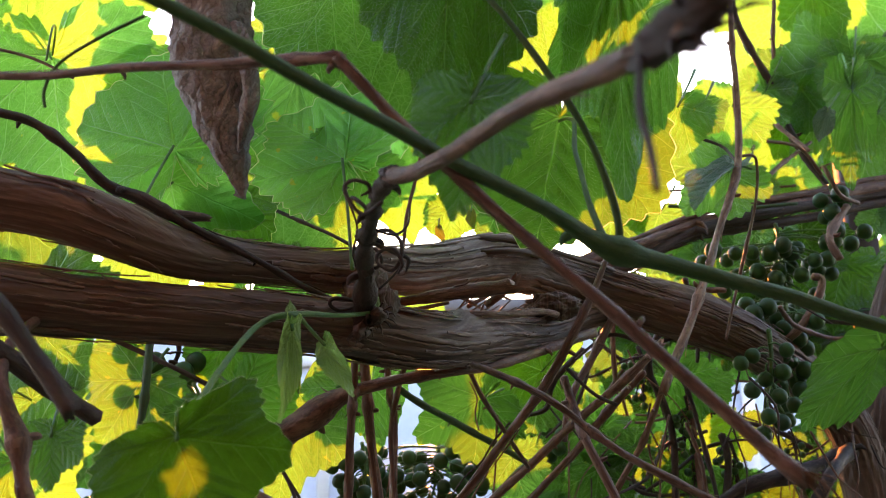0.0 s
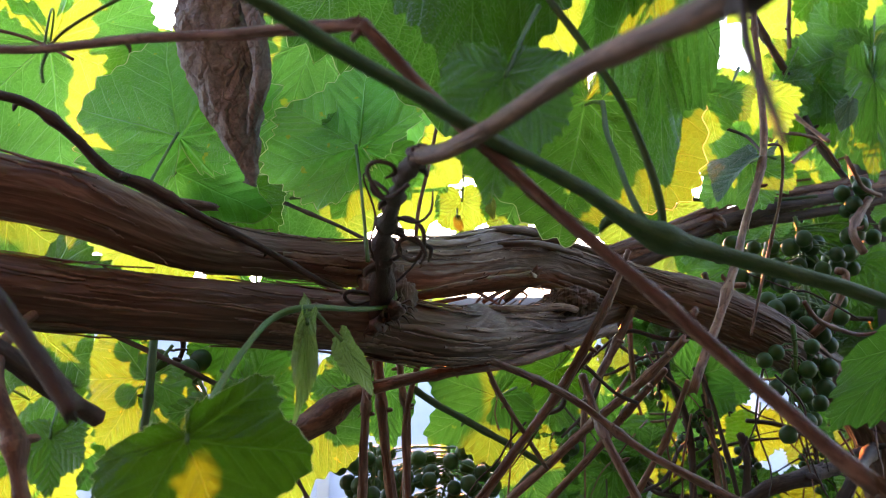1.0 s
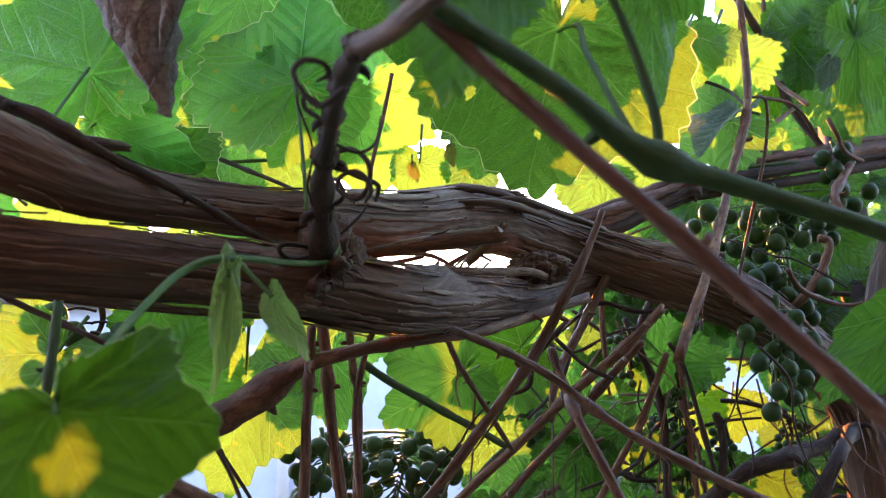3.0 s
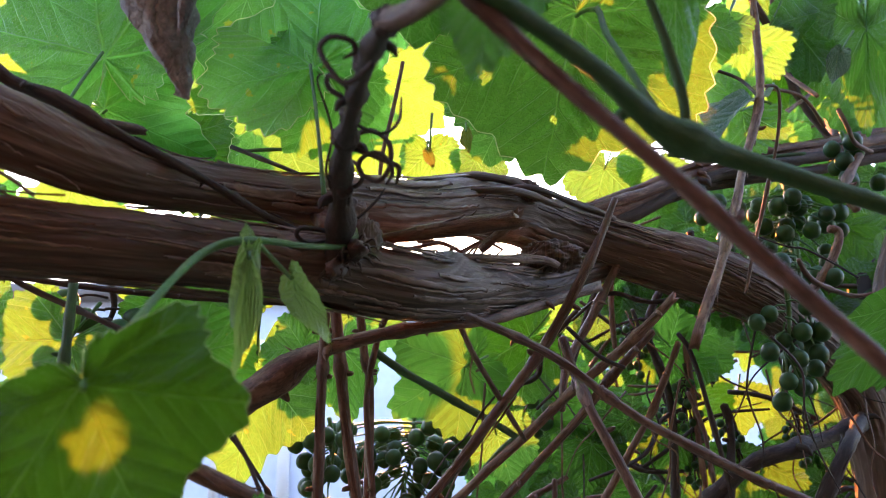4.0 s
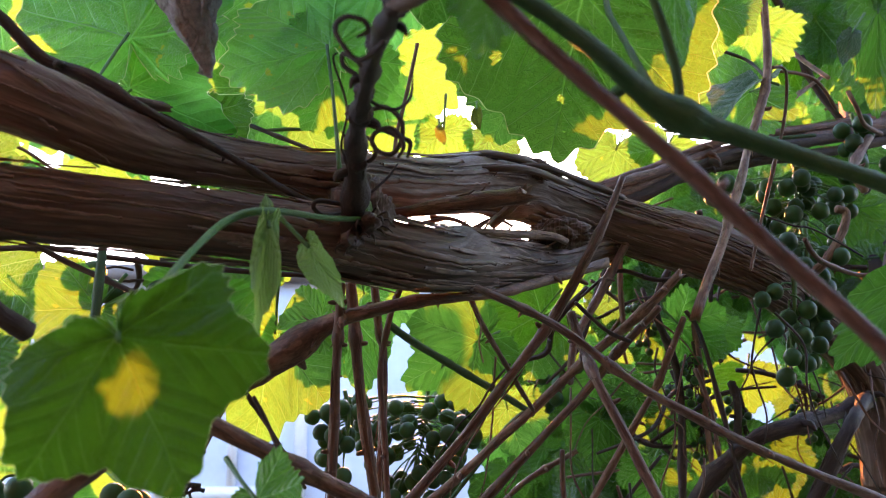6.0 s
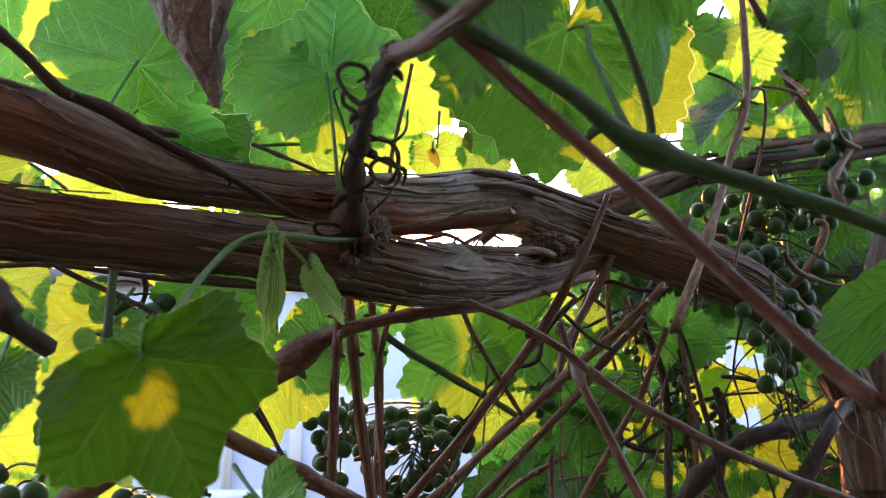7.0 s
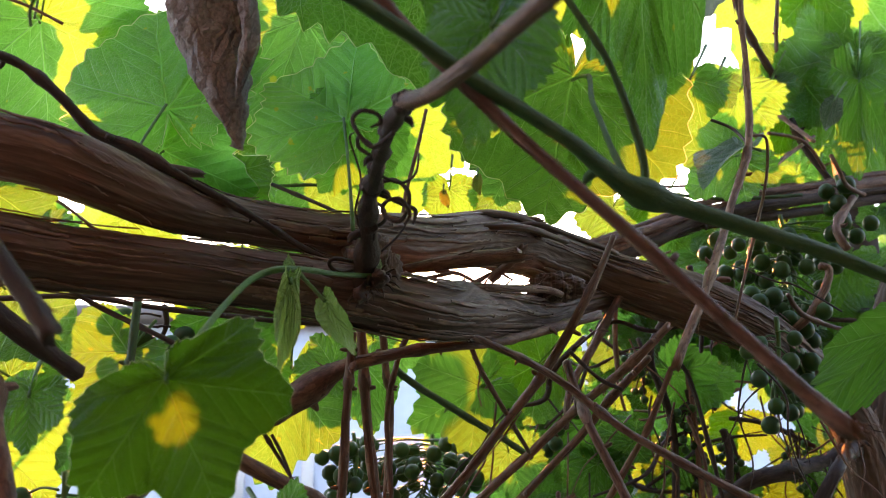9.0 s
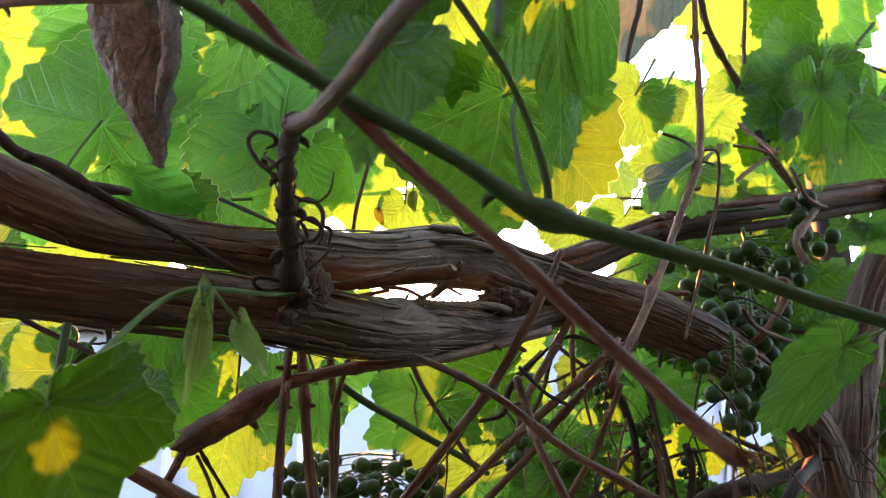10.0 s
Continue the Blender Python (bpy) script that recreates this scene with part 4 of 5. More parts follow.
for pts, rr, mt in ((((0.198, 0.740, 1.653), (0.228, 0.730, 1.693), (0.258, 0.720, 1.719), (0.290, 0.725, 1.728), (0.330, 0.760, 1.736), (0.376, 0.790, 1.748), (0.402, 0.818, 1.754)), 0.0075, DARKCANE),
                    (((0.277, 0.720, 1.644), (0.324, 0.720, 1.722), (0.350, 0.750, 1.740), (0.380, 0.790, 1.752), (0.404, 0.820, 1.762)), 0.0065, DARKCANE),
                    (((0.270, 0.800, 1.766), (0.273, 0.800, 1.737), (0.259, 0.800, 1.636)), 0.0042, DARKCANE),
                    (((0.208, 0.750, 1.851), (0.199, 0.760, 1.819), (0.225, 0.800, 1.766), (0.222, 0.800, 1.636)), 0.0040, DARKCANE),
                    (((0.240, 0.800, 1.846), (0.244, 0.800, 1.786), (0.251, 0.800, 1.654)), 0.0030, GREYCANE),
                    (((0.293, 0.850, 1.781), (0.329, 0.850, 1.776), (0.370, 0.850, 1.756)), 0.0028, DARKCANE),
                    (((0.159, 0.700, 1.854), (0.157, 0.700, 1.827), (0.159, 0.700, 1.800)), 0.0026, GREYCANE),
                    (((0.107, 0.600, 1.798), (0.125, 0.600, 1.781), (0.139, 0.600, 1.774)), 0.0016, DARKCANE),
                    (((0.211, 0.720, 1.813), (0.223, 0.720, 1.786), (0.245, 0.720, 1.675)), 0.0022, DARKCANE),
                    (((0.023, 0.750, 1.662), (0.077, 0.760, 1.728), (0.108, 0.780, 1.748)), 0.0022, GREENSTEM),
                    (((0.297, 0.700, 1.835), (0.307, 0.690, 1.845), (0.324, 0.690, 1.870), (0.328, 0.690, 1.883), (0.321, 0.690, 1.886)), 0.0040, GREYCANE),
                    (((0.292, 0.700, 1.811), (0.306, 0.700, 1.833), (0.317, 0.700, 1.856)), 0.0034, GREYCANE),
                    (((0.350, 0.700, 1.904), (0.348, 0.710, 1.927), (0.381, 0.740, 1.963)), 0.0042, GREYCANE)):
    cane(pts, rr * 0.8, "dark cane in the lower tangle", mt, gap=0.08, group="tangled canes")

# mostly the near-black cane colour, in place of the shade down here
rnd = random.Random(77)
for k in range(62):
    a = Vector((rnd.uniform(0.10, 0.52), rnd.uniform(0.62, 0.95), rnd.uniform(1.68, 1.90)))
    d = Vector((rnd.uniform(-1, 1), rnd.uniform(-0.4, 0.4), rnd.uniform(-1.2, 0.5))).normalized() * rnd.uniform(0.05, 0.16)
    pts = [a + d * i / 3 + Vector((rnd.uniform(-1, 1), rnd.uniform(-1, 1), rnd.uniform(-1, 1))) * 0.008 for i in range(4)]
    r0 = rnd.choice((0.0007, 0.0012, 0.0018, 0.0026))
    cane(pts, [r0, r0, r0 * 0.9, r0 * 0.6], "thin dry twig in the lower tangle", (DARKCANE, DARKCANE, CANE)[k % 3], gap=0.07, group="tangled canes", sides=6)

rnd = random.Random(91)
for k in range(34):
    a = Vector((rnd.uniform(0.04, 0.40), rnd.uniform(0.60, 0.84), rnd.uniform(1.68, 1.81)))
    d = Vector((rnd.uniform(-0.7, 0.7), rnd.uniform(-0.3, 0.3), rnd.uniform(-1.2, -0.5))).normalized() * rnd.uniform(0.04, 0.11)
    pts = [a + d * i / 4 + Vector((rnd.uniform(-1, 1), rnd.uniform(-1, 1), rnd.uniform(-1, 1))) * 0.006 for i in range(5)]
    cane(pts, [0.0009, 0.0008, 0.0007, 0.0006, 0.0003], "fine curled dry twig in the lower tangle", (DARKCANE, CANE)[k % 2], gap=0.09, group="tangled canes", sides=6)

# ---------------------------------------------------------------- sprout with its young leaves
cane([(-0.009, 0.430, 1.804), (-0.024, 0.405, 1.798), (-0.041, 0.380, 1.793), (-0.052, 0.371, 1.788), (-0.0575, 0.352, 1.775), (-0.0605, 0.330, 1.757), (-0.0612, 0.312, 1.7445), (-0.0612, 0.3015, 1.7385)], [0.0010, 0.0011, 0.0014, 0.0015, 0.0014, 0.0013, 0.0011, 0.0009],
     "fresh green sprout growing across the trunk", SPROUT, name="sprout", gap=0.2, sides=8)
vine_leaf((-0.040, 0.374, 1.786), (-0.037, 0.362, 1.748), "young pale green leaf drooping from the sprout", -38, (-0.042, 0.380, 1.792), YOUNG, width=0.20, cut=0.02, fold=0.5, droop=0.1, teeth=0.07, count=22, back=0.2, low=0.7)
vine_leaf((-0.026, 0.380, 1.780), (-0.015, 0.370, 1.758), "small young pale green leaf drooping from the sprout", 30, (-0.039, 0.383, 1.793), YOUNG, width=0.34, cut=0.02, fold=0.4, teeth=0.07, count=22, back=0.2, low=0.7)
vine_leaf((-0.042, 0.381, 1.792), (-0.041, 0.378, 1.799), "tiny unfolding leaf on the sprout", 60, None, YOUNG, width=0.6, cut=0.02)
vine_leaf((-0.010, 0.430, 1.804), (-0.009, 0.428, 1.815), "tiny withered bud leaf", 50, None, YOUNG, width=0.5, cut=0.02)

# ---------------------------------------------------------------- leaves close to the eye
vine_leaf((-0.0614, 0.300, 1.7365), (-0.0424, 0.298, 1.6985), "broad dark green leaf with a sunlit spot", 0, (-0.0612, 0.3025, 1.7392), NEAR, margin=0.00005, width=1.20, cut=0.12, back=0.38, low=0.84, cup=0.03, fold=0.02, droop=0.08, teeth=0.05)
vine_leaf((-0.131, 0.466, 1.906), (-0.158, 0.476, 1.988), "dark green leaf with pale veins and yellow-specked rim", -8, (-0.135, 0.430, 1.855), BRIGHT_SPECKLED, margin=0.00022, width=0.95, cut=0.03, cup=0.05, low=0.85, back=0.62)
vine_leaf((-0.166, 0.560, 1.922), (-0.106, 0.560, 1.893), "light green leaf behind the trunk", 10, (-0.190, 0.580, 1.905), BRIGHT_SPECKLED, margin=0.00022, width=1.0, cut=0.16, back=0.9)
vine_leaf((-0.128, 0.575, 1.912), (-0.125, 0.575, 1.868), "rounded dark green leaf low behind the trunk", -6, (-0.128, 0.590, 1.93), SHADE_LEAF, margin=0.00022, width=1.0, cut=0.02, back=0.6)
vine_leaf((-0.030, 0.446, 1.891), (-0.079, 0.458, 1.933), "green toothed leaf with a yellow spot", 6, (-0.022, 0.430, 1.826), BRIGHT_SPECKLED, margin=0.00022, width=0.95, cut=0.10, cup=0.10, back=0.4, low=0.9)
vine_leaf((-0.026, 0.465, 1.898), (-0.042, 0.468, 1.861), "rounded green leaf behind the spur", -10, (-0.016, 0.470, 1.921), None, width=1.0, cut=0.03)
vine_leaf((-0.010, 0.480, 1.965), (-0.005, 0.480, 1.905), "green leaf in shade above the trunk", -12, (-0.000, 0.480, 2.004), BRIGHT_SPECKLED, margin=0.00022, width=0.7, cut=0.10)
vine_leaf((-0.014, 0.400, 2.002), (0.021, 0.388, 1.887), "large dark green leaf overhead", 4, (-0.020, 0.420, 2.045), None, margin=0.00022, width=0.80, cut=0.06, droop=0.05)
vine_leaf((0.029, 0.312, 1.940), (0.025, 0.302, 1.846), "dark green leaf hanging overhead tip down", -6, (0.038, 0.310, 1.965), SHADE_LEAF, width=0.52, cut=0.03, back=0.7, droop=0.03)
vine_leaf((0.054, 0.430, 2.016), (0.054, 0.410, 1.901), "green leaf with pale veins overhead", 6, (0.074, 0.430, 2.042), width=0.55, cut=0.04, droop=0.03)
vine_leaf((0.036, 0.283, 1.848), (0.030, 0.270, 1.810), "dark shaded heart-shaped leaf near the joint", 6, (0.049, 0.300, 1.883), SHADE_LEAF, width=0.70, cut=0.03, back=0.85)
vine_leaf((0.084, 0.418, 1.904), (0.072, 0.462, 1.842), "large green leaf with raised veins, partly sunlit yellow", 4, (0.088, 0.400, 1.894), margin=0.00022, holes=(((0.0459, 0.4377, 1.8823), 0.0028), ((0.0759, 0.4452, 1.8655), 0.0016)), rs=tuple(k / 48 for k in range(49)), pleat=0.022, material=RIBBED, width=1.10, cut=0.05, cup=0.12, droop=0.03, teeth=0.07, back=0.5, low=0.95)
# added behind the large leaf to cast shade on part of it
vine_leaf((0.119, 0.500, 1.948), (0.109, 0.500, 1.903), "mostly hidden leaf added to shade the large veined leaf", 6, (0.125, 0.510, 1.985), width=0.60, cut=0.10)
vine_leaf((-0.104, 0.545, 1.777), (-0.071, 0.545, 1.750), "green leaf low behind the sprout", 4, (-0.124, 0.555, 1.790), width=0.95, cut=0.03, back=0.6)
vine_leaf((-0.160, 0.530, 1.782), (-0.187, 0.530, 1.745), "green leaf in half shade low in the vine", 4, (-0.150, 0.540, 1.803), width=1.1, cut=0.06, back=0.7)
vine_leaf((-0.066, 0.500, 1.985), (-0.084, 0.490, 1.915), "green leaf with a yellow spot beside the dead leaf", -6, (-0.060, 0.510, 2.03), BRIGHT_SPECKLED, margin=0.00022, width=0.85, cut=0.05, back=0.6)
# next three leaves are hidden from view, added only to cast shade
vine_leaf((-0.026, 1.600, 2.044), (-0.022, 1.600, 1.990), "hidden leaf added to keep sun off a lower leaf", 4, (-0.030, 1.620, 2.08), width=0.85, cut=0.05)
vine_leaf((0.078, 0.510, 1.927), (0.048, 0.510, 1.873), "hidden leaf added to shade the larger leaf", 4, (0.093, 0.520, 1.965), width=1.0, cut=0.06, back=0.3)
vine_leaf((0.174, 0.520, 1.958), (0.152, 0.520, 1.920), "small hidden leaf added to shade the larger leaf", -6, (0.193, 0.540, 1.994), width=0.8, cut=0.05)
vine_leaf((0.111, 0.350, 1.969), (0.073, 0.335, 1.890), "sunlit lobed leaf hanging overhead", -6, (0.136, 0.360, 1.998), width=0.34, cut=0.05, teeth=0.05)
vine_leaf((0.100, 0.338, 1.938), (0.0965, 0.326, 1.831), "long green leaf hanging tip down, its upper side sunlit", 8, (0.069, 0.320, 1.928), width=0.33, cut=0.14, fold=0.14, teeth=0.06, low=0.85)
# hidden behind the dead leaf, added to keep sun off its neighbour
vine_leaf((-0.156, 0.560, 1.999), (-0.155, 0.560, 1.920), "hidden leaf added to shade the leaf before it", 4, (-0.151, 0.580, 2.047), width=1.1, cut=0.06)
vine_leaf((0.225, 0.630, 2.165), (0.186, 0.620, 2.048), "pale grey-green underside of a leaf against the sky", 8, (0.269, 0.640, 2.201), PALE, width=0.55, cut=0.02, teeth=0.03, low=0.7, back=0.5)
cane([(0.188, 0.600, 2.018), (0.192, 0.600, 2.041), (0.199, 0.600, 2.067), (0.214, 0.610, 2.117)], [0.0019, 0.0019, 0.0019, 0.0019], "dark bent twig above the leaves", DARKCANE, gap=0.2)
vine_leaf((0.288, 0.530, 1.802), (0.245, 0.575, 1.758), "green toothed leaf with pale radiating veins", 30, (0.330, 0.520, 1.818), SHADE_LEAF, width=0.42, cut=0.02, back=0.40, low=0.62, fold=0.34, teeth=0.12, count=24)

# ---------------------------------------------------------------- leaves behind, in the sun
SUNLIT, SHADED = "sunlit yellow-green grape leaf", "green grape leaf in half shade"
LIT = []
for b, t, s, lab, roll, w in (
        ((0.193, 0.530, 1.962), (0.186, 0.530, 1.936), (0.205, 0.540, 1.985), SHADED, 8, 0.85),
        ((0.259, 0.660, 2.024), (0.240, 0.660, 1.978), (0.272, 0.680, 2.050), SUNLIT, 6, 1.0),
        ((-0.261, 0.560, 2.018), (-0.248, 0.570, 1.924), (-0.302, 0.600, 2.074), "pale green specked grape leaf", 5, 1.15),
        ((-0.276, 0.600, 2.125), (-0.263, 0.620, 2.053), (-0.315, 0.600, 2.173), SUNLIT, -8, 1.5),
        ((-0.394, 0.660, 2.073), (-0.354, 0.660, 1.970), (-0.424, 0.660, 2.106), SUNLIT, 8, 1.1),
        ((-0.328, 0.700, 2.017), (-0.236, 0.700, 1.968), (-0.366, 0.700, 2.039), SUNLIT, -6, 0.9),
        ((-0.307, 0.620, 1.913), (-0.250, 0.620, 1.874), (-0.346, 0.620, 1.940), SHADED, 10, 1.1),
        ((-0.222, 0.660, 1.907), (-0.182, 0.660, 1.874), (-0.256, 0.660, 1.930), SUNLIT, 4, 1.1),
        ((-0.099, 0.740, 2.008), (-0.069, 0.740, 1.919), (-0.121, 0.740, 2.045), SUNLIT, -10, 1.3),
        ((-0.028, 0.700, 2.019), (-0.014, 0.700, 1.920), (-0.039, 0.700, 2.070), SUNLIT, 6, 0.95),
        ((-0.134, 0.630, 1.932), (-0.125, 0.630, 1.893), (-0.149, 0.630, 1.958), SHADED, 12, 1.1),
        ((0.025, 0.660, 1.935), (0.028, 0.660, 1.902), (0.027, 0.660, 1.964), SHADED, 0, 0.9),
        ((0.059, 0.670, 1.933), (0.072, 0.670, 1.904), (0.050, 0.670, 1.962), SHADED, -20, 1.0),
        ((0.178, 0.780, 1.966), (0.165, 0.780, 1.925), (0.192, 0.780, 1.997), SUNLIT, 12, 1.1),
        ((0.220, 0.770, 1.966), (0.207, 0.770, 1.931), (0.237, 0.770, 1.994), SHADED, 4, 1.2),
        ((0.467, 0.930, 2.377), (0.392, 0.930, 2.167), (0.452, 0.900, 2.410), SUNLIT, 8, 0.85),
        ((0.452, 0.860, 2.172), (0.398, 0.860, 2.062), (0.470, 0.880, 2.210), SHADED, -14, 0.8),
        ((0.384, 0.710, 2.062), (0.370, 0.705, 1.966), (0.405, 0.740, 2.110), "dark green leaf with a grey withered corner", 10, 0.33),
        ((0.399, 0.860, 2.151), (0.374, 0.860, 2.058), (0.421, 0.860, 2.200), SHADED, 8, 0.7),
        ((0.244, 0.640, 1.958), (0.201, 0.630, 1.923), (0.270, 0.660, 1.973), SHADED, 10, 0.9),
        ((0.395, 0.880, 2.119), (0.363, 0.880, 2.052), (0.405, 0.880, 2.153), SUNLIT, -12, 1.0),
        ((-0.276, 0.600, 1.836), (-0.222, 0.580, 1.790), (-0.307, 0.600, 1.864), SUNLIT, -4, 1.3),
        ((-0.268, 0.610, 1.778), (-0.226, 0.600, 1.752), (-0.292, 0.610, 1.790), SUNLIT, 8, 1.1),
        ((-0.150, 0.400, 1.742), (-0.148, 0.396, 1.719), (-0.156, 0.420, 1.764), "dark green leaf in deep shade", 10, 1.05),
        ((-0.244, 0.550, 1.735), (-0.205, 0.550, 1.698), (-0.261, 0.550, 1.758), SUNLIT, 0, 1.2),
        ((-0.226, 0.620, 1.806), (-0.198, 0.620, 1.789), (-0.243, 0.620, 1.821), SUNLIT, 0, 1.2),
        ((-0.120, 0.620, 1.848), (-0.113, 0.620, 1.790), (-0.123, 0.620, 1.881), SHADED, -8, 1.2),
        ((-0.080, 0.610, 1.782), (-0.094, 0.610, 1.708), (-0.078, 0.600, 1.808), SUNLIT, 4, 0.85),
        ((-0.032, 0.640, 1.792), (-0.028, 0.640, 1.744), (-0.038, 0.630, 1.812), SUNLIT, -6, 0.62),
        ((-0.040, 0.780, 1.838), (-0.024, 0.780, 1.787), (-0.045, 0.760, 1.864), SUNLIT, 8, 1.2),
        ((0.052, 0.720, 1.790), (-0.004, 0.720, 1.757), (0.070, 0.740, 1.800), "dark green leaf with a pale glossy face", -10, 0.95),
        ((0.108, 0.780, 1.820), (0.046, 0.780, 1.786), (0.125, 0.770, 1.840), SUNLIT, 6, 0.95),
        ((0.104, 0.800, 1.849), (0.108, 0.800, 1.771), (0.108, 0.800, 1.887), SUNLIT, -8, 0.85),
        ((0.170, 0.850, 1.774), (0.136, 0.850, 1.720), (0.187, 0.850, 1.801), "dark green grape leaf deep in the vine", 4, 1.0),
        ((0.082, 0.820, 1.745), (0.094, 0.820, 1.702), (0.077, 0.820, 1.775), SHADED, 12, 1.0),
        # next four are added to shade the close leaf round its sunlit spot
        ((-0.121, 0.560, 1.811), (-0.097, 0.560, 1.778), (-0.132, 0.560, 1.827), SHADED, 5, 1.0),
        ((-0.087, 0.580, 1.834), (-0.081, 0.580, 1.801), (-0.092, 0.580, 1.850), SHADED, -5, 1.3),
        ((-0.046, 0.560, 1.781), (-0.070, 0.560, 1.781), (-0.030, 0.560, 1.788), SHADED, 5, 1.2),
        ((-0.111, 0.500, 1.763), (-0.100, 0.500, 1.733), (-0.120, 0.500, 1.777), SHADED, 8, 1.1),
        ((-0.040, 0.380, 1.693), (-0.027, 0.370, 1.678), (-0.056, 0.400, 1.706), SUNLIT, 20, 1.2),
        ((0.339, 0.950, 1.785), (0.339, 0.950, 1.745), (0.344, 0.950, 1.807), SUNLIT, 6, 1.3),
        ((0.296, 0.950, 1.790), (0.286, 0.950, 1.726), (0.305, 0.950, 1.826), SUNLIT, -6, 0.9),
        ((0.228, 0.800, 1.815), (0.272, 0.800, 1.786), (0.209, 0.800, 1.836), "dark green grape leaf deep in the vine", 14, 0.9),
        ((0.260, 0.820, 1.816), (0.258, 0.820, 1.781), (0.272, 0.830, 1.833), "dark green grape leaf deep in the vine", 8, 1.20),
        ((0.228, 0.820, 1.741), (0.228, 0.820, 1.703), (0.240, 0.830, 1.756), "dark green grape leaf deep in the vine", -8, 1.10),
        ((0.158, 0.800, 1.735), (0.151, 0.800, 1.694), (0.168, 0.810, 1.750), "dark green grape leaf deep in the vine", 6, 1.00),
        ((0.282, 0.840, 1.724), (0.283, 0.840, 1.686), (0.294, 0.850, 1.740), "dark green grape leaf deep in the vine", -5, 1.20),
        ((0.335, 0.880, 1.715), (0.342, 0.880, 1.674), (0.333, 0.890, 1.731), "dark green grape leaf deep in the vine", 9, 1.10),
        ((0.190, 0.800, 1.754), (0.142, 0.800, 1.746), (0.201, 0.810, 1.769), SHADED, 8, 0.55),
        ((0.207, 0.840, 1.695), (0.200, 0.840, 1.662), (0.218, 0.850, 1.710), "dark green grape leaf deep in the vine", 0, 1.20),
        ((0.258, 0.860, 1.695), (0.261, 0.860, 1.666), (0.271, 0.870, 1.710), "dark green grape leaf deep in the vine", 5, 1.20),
        ((0.553, 0.970, 2.040), (0.542, 0.970, 2.009), (0.567, 0.970, 2.072), SHADED, 6, 1.1),
        ((0.525, 0.970, 2.029), (0.514, 0.970, 1.998), (0.539, 0.970, 2.061), SHADED, 6, 1.0),
        ((0.563, 0.970, 2.020), (0.552, 0.970, 1.989), (0.577, 0.970, 2.051), SHADED, 6, 1.1),
        ((0.575, 0.950, 2.180), (0.550, 0.950, 2.071), (0.612, 0.950, 2.241), SHADED, -6, 1.2),
        ((0.571, 1.000, 2.155), (0.545, 1.000, 2.060), (0.597, 1.000, 2.217), SHADED, 8, 1.2),
        ((0.436, 0.800, 2.140), (0.420, 0.800, 2.075), (0.454, 0.820, 2.190), SHADED, 8, 0.8),
        ((0.463, 0.820, 2.091), (0.435, 0.820, 2.008), (0.499, 0.840, 2.148), SHADED, -8, 0.9),
        ((0.359, 0.840, 2.126), (0.339, 0.840, 2.064), (0.381, 0.840, 2.166), SHADED, 6, 0.7),
        ((0.450, 0.900, 2.284), (0.449, 0.900, 2.205), (0.442, 0.900, 2.338), SHADED, 10, 0.7),
        ((0.251, 0.700, 1.995), (0.232, 0.700, 1.956), (0.276, 0.720, 2.034), SHADED, 6, 1.1),
        ((0.318, 0.970, 1.832), (0.312, 0.970, 1.806), (0.326, 0.980, 1.850), SUNLIT, 10, 1.0),
        ((0.272, 0.960, 1.762), (0.281, 0.960, 1.738), (0.268, 0.970, 1.784), SUNLIT, -10, 0.9),
        ((0.396, 0.980, 1.765), (0.404, 0.980, 1.736), (0.388, 0.990, 1.785), SUNLIT, 6, 1.1),
        ((0.452, 0.980, 1.780), (0.446, 0.980, 1.752), (0.458, 0.990, 1.800), SUNLIT, -6, 1.1),
        ((0.238, 0.960, 1.738), (0.230, 0.960, 1.716), (0.246, 0.970, 1.758), SUNLIT, 14, 0.8),
        ((0.196, 0.900, 1.796), (0.203, 0.900, 1.772), (0.190, 0.910, 1.815), SUNLIT, -8, 0.9),
        ((0.356, 0.980, 1.700), (0.366, 0.980, 1.676), (0.350, 0.990, 1.720), SUNLIT, 8, 1.0),
        ((0.186, 0.880, 1.848), (0.181, 0.880, 1.826), (0.192, 0.890, 1.866), SUNLIT, 6, 0.9),
        ((0.423, 0.900, 1.744), (0.429, 0.900, 1.701), (0.416, 0.900, 1.776), SUNLIT, 0, 1.2)):
    if lab == SUNLIT:
        LIT.append((Vector(b).lerp(Vector(t), 0.45), sun_dir, 0.022))
    vine_leaf(b, t, lab, roll, s, BRIGHT_SPECKLED if "specked" in lab else SHADE_LEAF if "dark green" in lab else None, width=w, cut=0.05 + 0.10 * random.random(), cup=0.05, droop=0.06)
vine_leaf((0.235, 0.600, 1.948), (0.187, 0.560, 1.919), "small dark folded grape leaf", 60, (0.247, 0.600, 1.945), GREY, width=0.45, fold=0.5, cut=0.0, low=0.55, back=0.25, teeth=0.02)
vine_leaf((0.305, 0.740, 2.060), (0.297, 0.740, 2.021), "grey withered strip of leaf", 50, (0.336, 0.800, 2.113), GREY, width=0.4, fold=0.5, cut=0.0, low=0.5, back=0.25, teeth=0.02)
vine_leaf((0.354, 0.698, 2.036), (0.343, 0.698, 2.010), "grey withered curled grape leaf", 20, (0.370, 0.705, 2.057), GREY, width=0.5, fold=0.5, cut=0.0, low=0.5, back=0.25, teeth=0.02)

